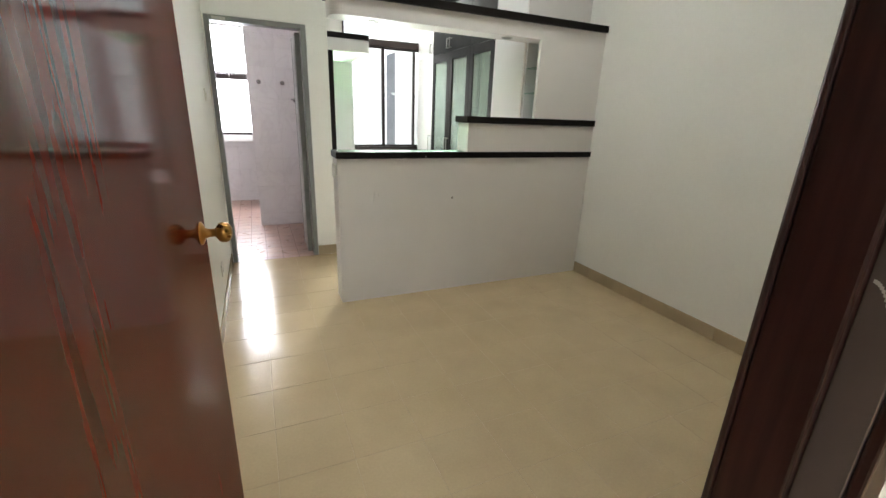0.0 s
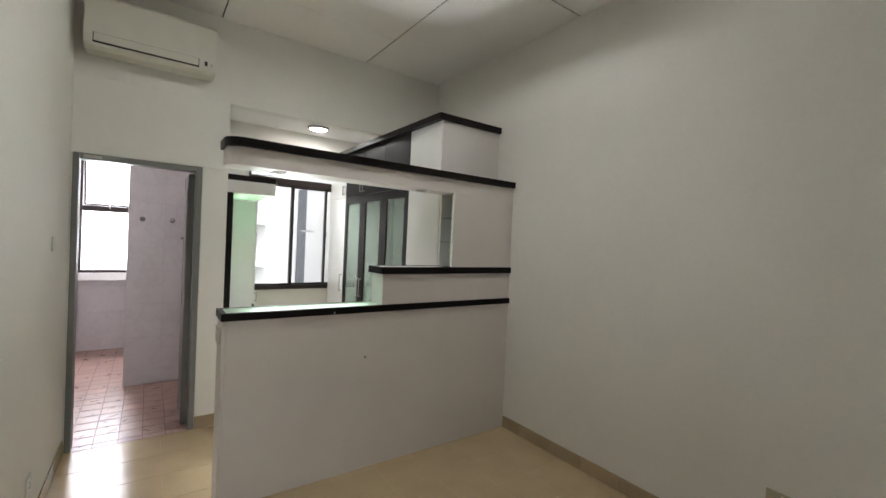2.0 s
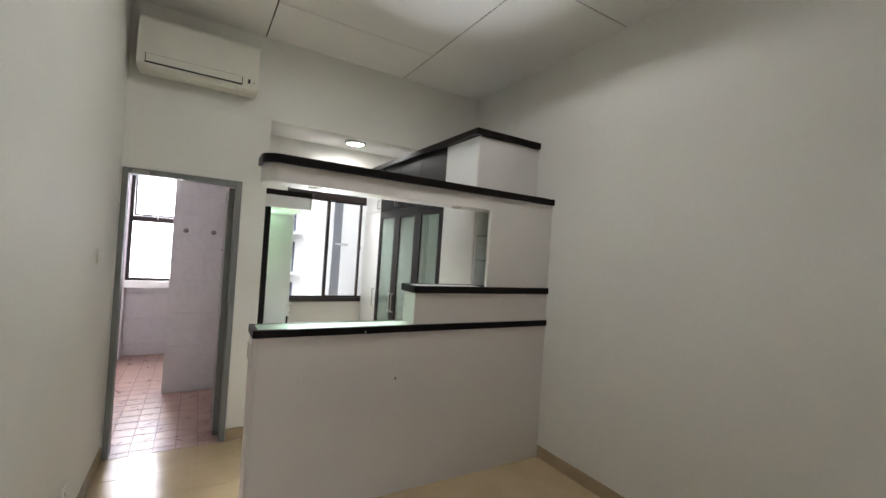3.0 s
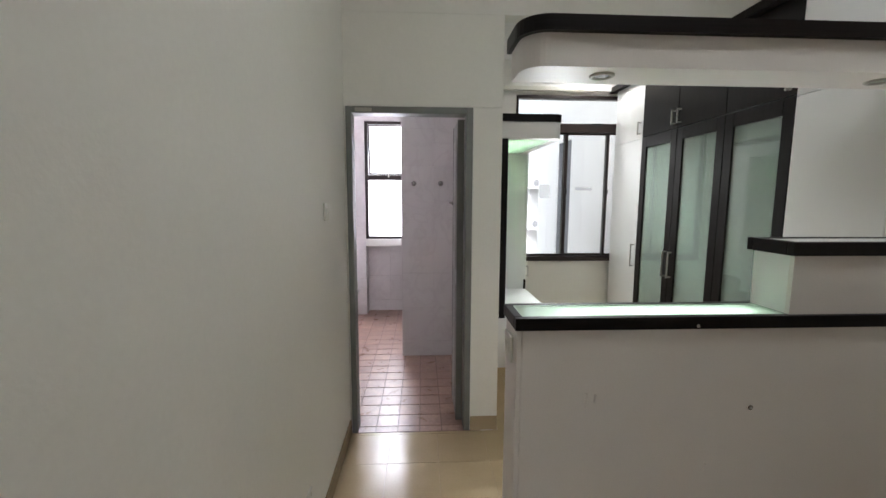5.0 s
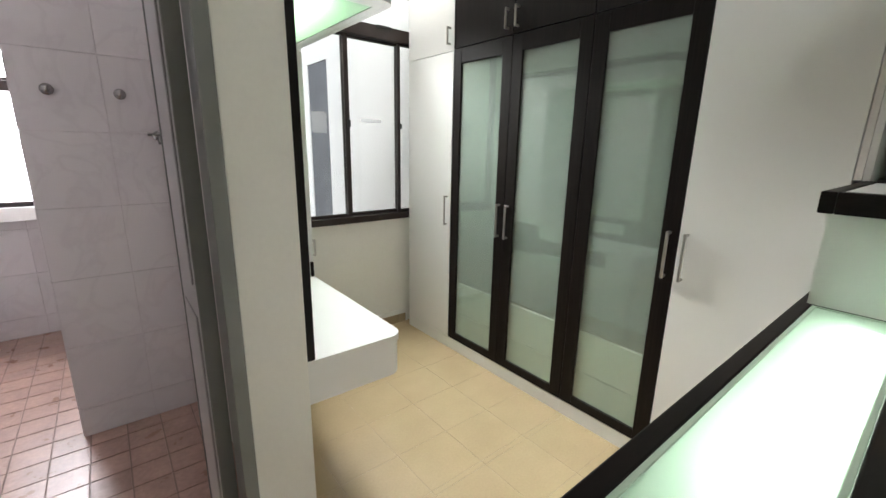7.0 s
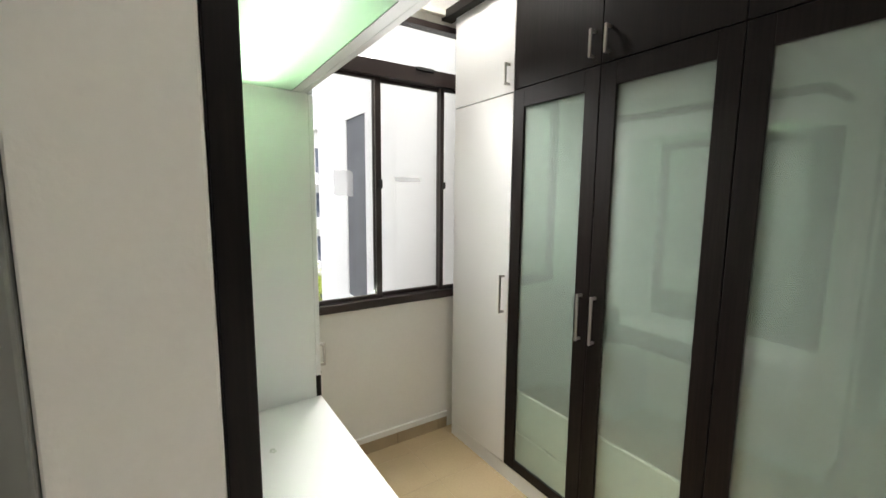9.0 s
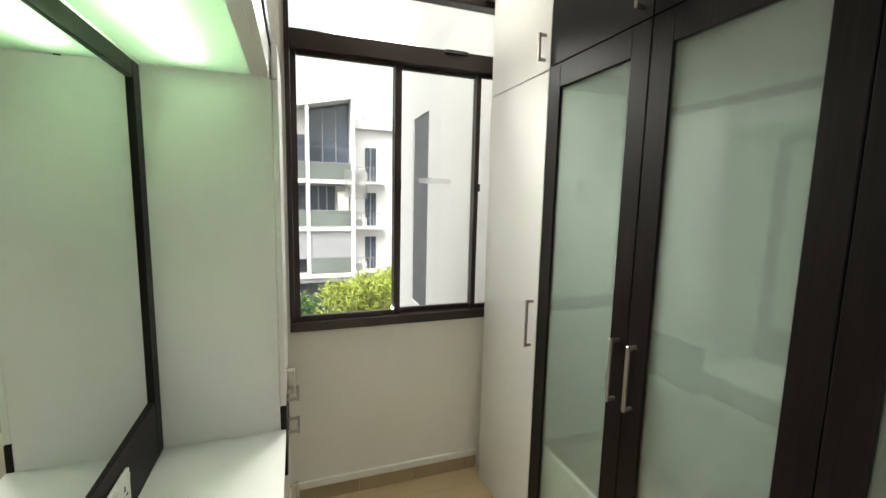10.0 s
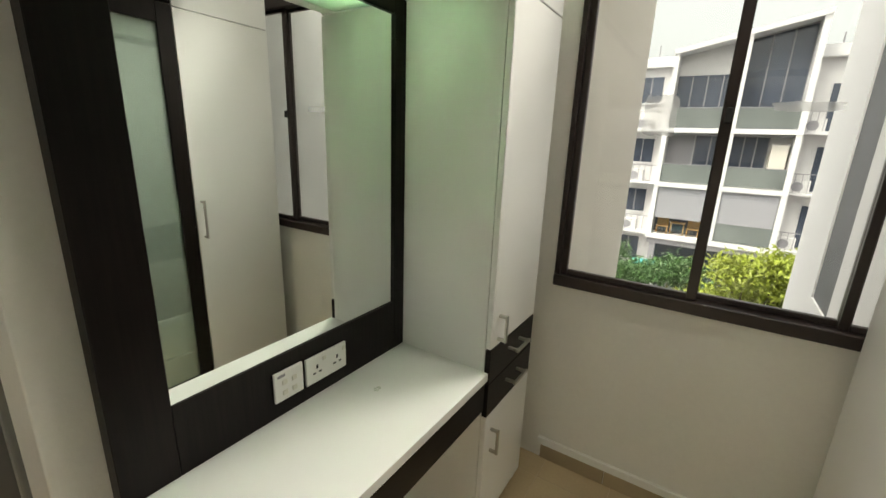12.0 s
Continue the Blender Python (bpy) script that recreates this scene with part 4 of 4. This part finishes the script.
outline = [(-0.63 + 0.262 * math.cos(2 * math.pi * i / 32), 7.02 + 0.19 * math.sin(2 * math.pi * i / 32)) for i in range(32)]
hole = [(-0.62 + 0.165 * math.cos(2 * math.pi * i / 32), 7.02 + 0.115 * math.sin(2 * math.pi * i / 32)) for i in range(32)]
vs = [[bm.verts.new((x, y, z)) for x, y in o] for o, z in ((outline, 0.387), (outline, 0.41), (hole, 0.41), (hole, 0.388))]
for a, b in zip(vs, vs[1:] + vs[:1]):
    for i in range(32):
        bm.faces.new((a[i], a[(i + 1) % 32], b[(i + 1) % 32], b[i]))
part("seat", bm, M_CERAMIC, wc, smooth=False)
part("cistern", block(-1.098, -0.90, 6.84, 7.20, 0.36, 0.76, 0.025, 3), M_CERAMIC, wc)

van = thing("vanity", (-0.8, 5.75, 0), "white vanity stand with a dark stone top", "vanity")
part("worktop", block(-1.098, -0.44, 5.25, 6.25, 0.82, 0.85, 0.004), M_STONE, van)
part("edge_band", block(-0.4395, -0.425, 5.25, 6.25, 0.79, 0.852, 0.003), M_CERAMIC, van)
for y0, y1 in ((5.26, 5.30), (6.20, 6.24)):
    part("side_panel", block(-1.098, -0.445, y0, y1, 0.06, 0.8195, 0.004), M_CERAMIC, van)
part("base_shelf", block(-1.098, -0.45, 5.301, 6.199, 0.06, 0.085), M_WOODY, van, "wooden base shelf")
for y in (5.28, 6.22):
    part("foot", block(-0.52, -0.46, y - 0.02, y + 0.02, 0.0, 0.0595), M_DARK, van)

ph = thing("paper_holder", (-0.64, 7.40, 0.72), "dull metal toilet paper holder with a hooded cover", "paper holder")
bm = bmesh.new()
prof = [(7.401, 0.735), (7.345, 0.765), (7.335, 0.80), (7.35, 0.845), (7.401, 0.86)]
ends = [[bm.verts.new((x, y, z)) for y, z in prof] for x in (-0.705, -0.575)]
for i in range(5):
    bm.faces.new((ends[0][i], ends[0][(i + 1) % 5], ends[1][(i + 1) % 5], ends[1][i]))
bm.faces.new(ends[0][::-1])
bm.faces.new(ends[1])
bmesh.ops.bevel(bm, geom=list(bm.edges), offset=0.008, segments=2, affect="EDGES")
part("cover", bm, M_STEEL, ph)
part("slot", block(-0.69, -0.59, 7.338, 7.352, 0.715, 0.756, 0.004), M_DARK, ph, "dark slot below the hood")
gb = thing("grab_bar", (-0.455, 7.40, 0.75), "cream plastic upright grab bar on the tiles", "grab bar")
part("bar", rod(bmesh.new(), (-0.455, 7.375, 0.77), (-0.455, 7.375, 1.18), 0.014), M_PLASTIC, gb, smooth=True)
for z in (0.775, 1.165):
    part("bracket", block(-0.473, -0.437, 7.372, 7.401, z - 0.018, z + 0.018, 0.005), M_PLASTIC, gb)

# ---- neighbouring building and trees ----
F, BY, WG = 29.1, 30.1, 30.5   # balcony edge, bay wall, wing wall
XA, XM, XB = -0.75, 2.08, 4.60  # piers of the bay


def rake(x):
    """Height of the sloping roof edge."""
    return 5.95 + (x - XA) * (7.10 - 5.95) / (XB - XA)


def sloped(x0, x1, y0, y1, z0, d0, d1):
    """A wall piece whose top (and foot, where z0 is None) follows the roof slope."""
    bm = bmesh.new()
    vs = []
    for y in (y0, y1):
        for x in (x0, x1):
            vs.append((bm.verts.new((x, y, rake(x) + d0 if z0 is None else z0)), bm.verts.new((x, y, rake(x) + d1))))
    (a, b), (c, d), (e, f), (g, h) = vs
    for q in ((a, c, d, b), (e, f, h, g), (a, b, f, e), (c, g, h, d), (b, d, h, f), (a, e, g, c)):
        bm.faces.new(q)
    return bm


apt = thing("apartment_building", (2.0, BY, -6.3), "white apartment block with a gabled glazed bay and balconies", "building")
part("bay_wall", sloped(XA, XB, BY, BY + 8, -3.0, 0, -0.10), M_FAC, apt)
part("roof", sloped(XA - 0.15, XB + 0.15, F - 0.05, BY + 8, None, -0.09, 0.14), M_RENDER, apt, "white sloping roof slab")
part("wing", block(-14, XA - 0.001, WG, BY + 8, -6.3, 5.75), M_FAC, apt, "white side wing")
part("wing", block(XB + 0.001, 16, WG, BY + 8, -6.3, 5.9), M_FAC, apt, "white side wing")
# ground storey in the dark glass colour, which stands in for shade under the slab
part("base_storey", block(XA, XB, BY + 0.4, BY + 8, -6.3, -3.01), M_FGLASS, apt, "ground storey with its shade painted dark")
for x0, x1 in ((XA - 0.13, XA + 0.10), (XM - 0.10, XM + 0.10), (XB - 0.11, XB + 0.13)):
    part("pier", sloped(x0, x1, F, BY - 0.001, -3.2, 0, -0.095), M_RENDER, apt)
for z in (-3.2, -0.43, 2.3):
    part("balcony_slab", block(XA - 0.13, XB + 0.13, F - 0.03, BY - 0.002, z - 0.13, z + 0.11), M_RENDER, apt, "white floor slab edge")
part("slab_fascia", block(XA - 0.05, XB + 0.05, F + 0.1, BY + 0.3, -3.62, -3.335), M_FAC_G, apt, "grey band below the lowest slab")
for x in (XA + 0.1, XB - 0.4):
    part("base_post", block(x, x + 0.28, F + 0.15, F + 0.45, -6.3, -3.621), M_FAC_G, apt)


def glazing(x0, x1, z0, z1, bars, slope=False):
    """Dark glazing with upright bars, flush in the bay wall."""
    w = part("window", sloped(x0, x1, BY - 0.06, BY - 0.003, z0, 0, z1) if slope else block(x0, x1, BY - 0.06, BY - 0.003, z0, z1), M_FGLASS, apt, "dark bluish glazing")
    for i in range(bars + 1):
        x = x0 + (x1 - x0) * i / bars
        top = rake(x) + z1 if slope else z1
        part("window_bar", block(x - 0.025, x + 0.025, BY - 0.10, BY - 0.062, z0, top - 0.02), M_FAC_G, w)


def balustrade(x0, x1, z):
    b = part("balustrade", block(x0, x1, F + 0.05, F + 0.075, z + 0.03, z + 0.92), M_BALU, apt, "green tinted glass balustrade")
    part("top_rail", block(x0, x1, F + 0.04, F + 0.085, z + 0.921, z + 0.955), M_FAC_G, b)


XL1, XR0 = XA + 0.11, XM + 0.11
glazing(XL1, XM - 0.11, 2.42, 4.95, 4)
glazing(XR0, XB - 0.12, 2.42, -0.16, 3, True)
for x0, x1 in ((XL1, XM - 0.11), (XR0, XB - 0.12)):
    balustrade(x0, x1, 2.42)
    balustrade(x0, x1, -0.31)
    part("blind", block(x0 + 0.01, x1 - 0.01, F + 0.10, F + 0.13, -2.15, -0.575), M_BLIND, apt, "grey roller blind")
    part("blind_rail", block(x0 + 0.01, x1 - 0.01, F + 0.095, F + 0.135, -2.20, -2.151), M_FAC_G, apt)
balustrade(XR0, XB - 0.12, -3.08)
part("railing", block(XL1, XM - 0.11, F + 0.05, F + 0.075, -2.19, -2.15), M_FAC_G, apt, "thin top rail of clear glass")
glazing(XL1, XM - 0.11, -3.06, -0.60, 3)
glazing(XR0, XB - 0.12, -3.06, -0.60, 3)
glazing(XL1 + 1.25, XM - 0.11, -0.28, 2.05, 2)
glazing(XR0, XB - 0.95, -0.28, 2.05, 3)
part("wall_panel", block(XL1, XL1 + 1.2, BY - 0.05, BY - 0.003, -0.28, 2.10), M_FAC_G, apt, "grey cladding panel")
part("soffit", block(XL1, XB - 0.12, F + 0.2, BY - 0.11, 2.06, 2.12), M_FAC_G, apt)
for x0, x1, doors in ((-2.45, -1.35, False), (-5.6, -4.5, False), (5.50, 6.20, True), (8.6, 9.3, True)):
    for z in (-5.85, -3.1, -0.35, 2.40):
        z0, z1 = (z, z + 2.05) if doors else (z + 0.95, z + 2.2)
        if z > 2 and not doors:
            z0, z1 = z + 1.3, z + 2.6
        w = part("window", block(x0, x1, WG - 0.05, WG - 0.002, z0, z1), M_FGLASS, apt, "dark side window")
        xm = (x0 + x1) / 2
        part("window_bar", block(xm - 0.025, xm + 0.025, WG - 0.08, WG - 0.051, z0, z1), M_FAC_G, w)
        part("window_sill", block(x0 - 0.05, x1 + 0.05, WG - 0.12, WG - 0.051, z0 - 0.07, z0 - 0.001), M_RENDER, w)
        part("ledge", block(x0 - 0.9, x1 + 0.5, WG - 0.9, WG - 0.002, z - 0.17, z - 0.075), M_RENDER, apt, "white balcony ledge")
        ux = x0 - 0.72 if doors else x0 + 0.1
        u = part("outdoor_unit", block(ux, ux + 0.75, WG - 0.55, WG - 0.2, z - 0.0745, z + 0.52, 0.02), M_FAC, apt, "outdoor cooling unit")
        part("fan_grille", rod(bmesh.new(), (ux + 0.28, WG - 0.551, z + 0.22), (ux + 0.28, WG - 0.575, z + 0.22), 0.22), M_FAC_G, u)
        for k in range(9):
            xx = x0 - 0.85 + k * (x1 - x0 + 1.3) / 8
            part("rail_bar", block(xx - 0.012, xx + 0.012, WG - 0.87, WG - 0.846, z - 0.0745, z + 0.80), M_FAC_G, apt)
        part("rail_bar", block(x0 - 0.87, x1 + 0.47, WG - 0.88, WG - 0.84, z + 0.801, z + 0.835), M_FAC_G, apt)
part("parapet", block(-14, XA - 0.16, WG - 0.35, WG - 0.002, 5.45, 5.95), M_RENDER, apt, "white roof parapet")
part("parapet", block(XB + 0.16, 16, WG - 0.35, WG - 0.002, 5.55, 6.05), M_RENDER, apt, "white roof parapet")
for x in (-1.9, -3.6, 5.6):
    part("roof_mast", rod(bmesh.new(), (x, WG + 1, 5.751), (x, WG + 1, 6.75), 0.035), M_FAC_G, apt)


def balcony_chair(x, z, c, label):
    ch = thing("balcony_chair", (x, F + 0.5, z), label, "chair", "balcony furniture")
    part("seat", block(x - 0.28, x + 0.28, F + 0.25, F + 0.75, z + 0.38, z + 0.44, 0.01, 1), c, ch)
    part("backrest", block(x - 0.28, x + 0.28, F + 0.70, F + 0.75, z + 0.441, z + 0.85, 0.01, 1), c, ch)
    for dx in (-0.25, 0.25):
        for dy in (0.28, 0.72):
            part("leg", block(x + dx - 0.02, x + dx + 0.02, F + dy - 0.02, F + dy + 0.02, z, z + 0.3795), c, ch)


for x in (-0.2, 1.25):
    balcony_chair(x, -3.09, M_WOODY, "light timber chair on the lower balcony")
for x in (1.6, 2.9):
    balcony_chair(x, -0.32, M_CERAMIC, "white chair on the middle balcony")
bt = thing("balcony_table", (0.5, F + 0.5, -3.09), "light timber table on the lower balcony", "table")
part("tabletop", block(0.15, 0.88, F + 0.25, F + 0.75, -2.46, -2.41, 0.01, 1), M_WOODY, bt)
for x in (0.19, 0.80):
    for y in (F + 0.29, F + 0.67):
        part("leg", block(x, x + 0.04, y, y + 0.04, -3.09, -2.461), M_WOODY, bt)
bc = thing("balcony_cabinet", (4.05, F + 0.6, -0.32), "tall cream storage cabinet on the middle balcony", "cabinet")
part("body", block(3.75, 4.40, F + 0.45, F + 0.95, -0.32, 1.72, 0.01, 1), M_CREAM, bc)
part("door", block(3.77, 4.07, F + 0.432, F + 0.449, -0.27, 1.67), M_CREAM, bc)
part("door", block(4.08, 4.38, F + 0.432, F + 0.449, -0.27, 1.67), M_CREAM, bc)
solo("awning", prism(bmesh.new(), [(-0.9, 24.0), (0.8, 24.0), (0.8, 25.6), (-0.9, 25.6)], -3.85, -3.70), M_TEAL, "teal flat awning beside the trees", "awning")
for x, y in ((-0.85, 24.05), (0.75, 24.05), (-0.85, 25.55), (0.75, 25.55)):
    ob = solo("awning_post", rod(bmesh.new(), (x, y, -6.3), (x, y, -3.851), 0.05), M_FAC_G, "thin grey post under the awning", "post", "awning posts")


def tree(x, y, base, height, spread, leaf, seed, label, n):
    """A tapered trunk with limbs and a loose crown of small leaf blades in clumps."""
    rnd = random.Random(seed)
    t = thing("tree", (x, y, base), label, "tree")
    bm = bmesh.new()
    top = base + height * 0.62
    rod(bm, (x, y, base), (x + 0.1, y, top), 0.16, 0.08, 10)
    tips = []
    for i in range(22):
        ang, up = rnd.uniform(0, 2 * math.pi), rnd.uniform(0.0, 1.0)
        r = spread * rnd.uniform(0.45, 1.0) * math.sqrt(max(0.0, 1 - (up - 0.35) ** 2 * 1.3))
        p = (x + r * math.cos(ang), y + r * math.sin(ang) * 0.8, base + height * (0.52 + 0.45 * up) + rnd.uniform(-0.2, 0.2))
        s = (x + 0.05, y, base + height * rnd.uniform(0.35, 0.6))
        rod(bm, s, p, 0.05, 0.012, 6)
        tips.append(p)
    part("trunk", bm, M_BARK, t)
    verts, faces = [], []
    for _ in range(n):
        c = rnd.choice(tips)
        d = Vector((rnd.gauss(0, 1), rnd.gauss(0, 1), rnd.gauss(0, 0.7))) * spread * 0.17
        o = Vector(c) + d
        q = Euler((rnd.uniform(-1.1, 1.1), rnd.uniform(-1.1, 1.1), rnd.uniform(0, 6.28)))
        ln, wd = rnd.uniform(0.06, 0.13), rnd.uniform(0.022, 0.04)
        k = len(verts)
        for v in ((-ln, 0, 0), (0, -wd, 0.02), (ln, 0, -0.02), (0, wd, 0.02)):
            w = Vector(v)
            w.rotate(q)
            verts.append(tuple(o + w - Vector((x, y, base))))
        faces.append((k, k + 1, k + 2, k + 3))
    me = bpy.data.meshes.new("crown")
    me.from_pydata(verts, [], faces)
    me.materials.append(leaf)
    ob = new("crown", me)
    ob.parent = t
    ORIGIN[ob] = Vector((x, y, base))


tree(3.0, 17.5, -6.3, 5.0, 1.6, M_LEAF_Y, 3, "tree with a loose yellow-green leafy crown", 11000)
tree(4.7, 18.2, -6.3, 5.0, 1.5, M_LEAF_Y, 8, "tree with a loose yellow-green leafy crown", 9000)
tree(0.7, 19.5, -6.3, 4.1, 1.7, M_LEAF_G, 5, "tree with a dense green leafy crown", 11000)
tree(-1.2, 20.5, -6.3, 4.1, 1.5, M_LEAF_G, 6, "tree with a dense green leafy crown", 8000)

# ---- small marks ----
bm = bmesh.new()
for i in range(9):
    box(bm, 0.9239, 0.9244, 0.644 + 0.0026 * i, 0.6475 + 0.0026 * i, 1.200 - 0.0004 * (i - 9) ** 2, 1.205 - 0.0004 * (i - 9) ** 2)
solo("frame_scratch", bm, M_SWITCH, "pale curved scratch on the door frame", "scratch")
bm = bmesh.new()
for i in range(7):
    a = 2.4 * i
    rod(bm, (1.08 + 0.006 * math.cos(a), 5.30 + 0.010 * math.sin(a), 0.7351), (1.08 + 0.006 * math.cos(a), 5.30 + 0.010 * math.sin(a), 0.7352 + 0.00002 * i), 0.003 + 0.0006 * i, seg=10)
solo("scuff_mark", bm, M_STAIN, "small grey stain on the tabletop", "stain")
rnd = random.Random(4)
for cx, cz, w, h, count, yy in ((1.65, 1.61, 0.056, 0.072, 7, YW + 0.0125), (2.06, 1.64, 0.09, 0.014, 9, YW + 0.0405)):
    stick = thing("window_residue", (cx, yy, cz), "torn square of clouded sticker film on the window pane" if h > 0.05 else "streak of sticker residue on the window pane", "sticker")
    bm = bmesh.new()
    edge = []
    for k in range(44):
        a = 2 * math.pi * k / 44
        grow = 1 / max(abs(math.cos(a)), abs(math.sin(a)))
        edge.append(bm.verts.new((cx + w * min(grow, 1.30) * math.cos(a) * rnd.uniform(0.90, 1.04), yy - 0.0002, cz + h * min(grow, 1.30) * math.sin(a) * rnd.uniform(0.90, 1.04))))
    bm.faces.new(edge)
    part("film", bm, M_SMEAR, stick)
    for i in range(count):
        x, z, r = cx + rnd.uniform(-w, w) * 0.8, cz + rnd.uniform(-h, h) * 0.8, rnd.uniform(0.005, 0.016)
        n = rnd.randint(6, 9)
        bm = bmesh.new()
        bm.faces.new([bm.verts.new((x + 1.6 * r * rnd.uniform(0.5, 1.3) * math.cos(2 * math.pi * k / n), yy - 0.0002 * (i + 2), z + r * rnd.uniform(0.5, 1.3) * math.sin(2 * math.pi * k / n))) for k in range(n)])
        part("scrap", bm, M_SMEAR, stick)

# ---- tiles, piece by piece ----


def tile_grid(a0, a1, step, start):
    """Cuts of a run into tiles on one grid."""
    k = math.floor((a0 - start) / step)
    cuts = []
    while start + k * step < a1:
        lo, hi = max(a0, start + k * step), min(a1, start + (k + 1) * step)
        if hi - lo > 0.012:
            cuts.append((lo, hi))
        k += 1
    return cuts


def floor_tiles(parent, name, x0, x1, y0, y1, step, sx, sy, gap, material, up=0.004):
    rects = [((a + gap / 2, c + gap / 2, -up), (b - a - gap, d - c - gap, up)) for a, b in tile_grid(x0, x1, step, sx) for c, d in tile_grid(y0, y1, step, sy)]
    pieces(parent, name, rects, lambda a, b, c: block(0, a, 0, b, 0, c, min(0.0012, c * 0.4), 1), material)


floor_tiles(floor, "floor_tile", XL, XR, 0.60, 4.568, 0.30, 0.195, 2.14, 0.0024, M_FLOOR, 0.0014)
floor_tiles(floor, "floor_tile", 0.905, XR, 4.568, YW, 0.30, 0.195, 2.14, 0.0024, M_FLOOR, 0.0014)
floor_tiles(bath_floor, "floor_tile", -1.10, 0.79, 4.57, 7.62, 0.1465, 0.090, 4.79, 0.005, M_TILE_B)


def wall_tiles_y(parent, x0, x1, z0, z1, y, w, h, sx, sz):
    rects = [((a + 0.001, y - 0.006, c + 0.001), (b - a - 0.002, 0.0058, d - c - 0.002)) for a, b in tile_grid(x0, x1, w, sx) for c, d in tile_grid(z0, z1, h, sz)]
    pieces(parent, "wall_tile", rects, lambda a, b, c: block(0, a, 0, b, 0, c, 0.0012, 1), M_TILE_W)


def wall_tiles_x(parent, y0, y1, z0, z1, x, w, h, sy, sz):
    rects = [((x - 0.006, a + 0.001, c + 0.001), (0.0058, b - a - 0.002, d - c - 0.002)) for a, b in tile_grid(y0, y1, w, sy) for c, d in tile_grid(z0, z1, h, sz)]
    pieces(parent, "wall_tile", rects, lambda a, b, c: block(0, a, 0, b, 0, c, 0.0012, 1), M_TILE_W)


wall_tiles_y(bath_box, 0.215, 0.79, 0, 2.78, 5.92, 0.30, 0.337, 0.215, 0.15)
wall_tiles_x(bath_box, 5.92, 7.41, 0, 2.78, 0.215, 0.30, 0.337, 5.92, 0.15)
wall_tiles_y(bath_wall, -1.10, -0.325, 0, 2.78, 7.41, 0.30, 0.337, -0.325, 0.15)
wall_tiles_y(bath_wall, -0.325, 0.209, 0, 0.915, 7.62, 0.30, 0.337, -0.325, 0.15)
wall_tiles_y(bath_wall, -0.325, 0.209, 2.50, 2.78, 7.41, 0.30, 0.337, -0.325, 0.15)
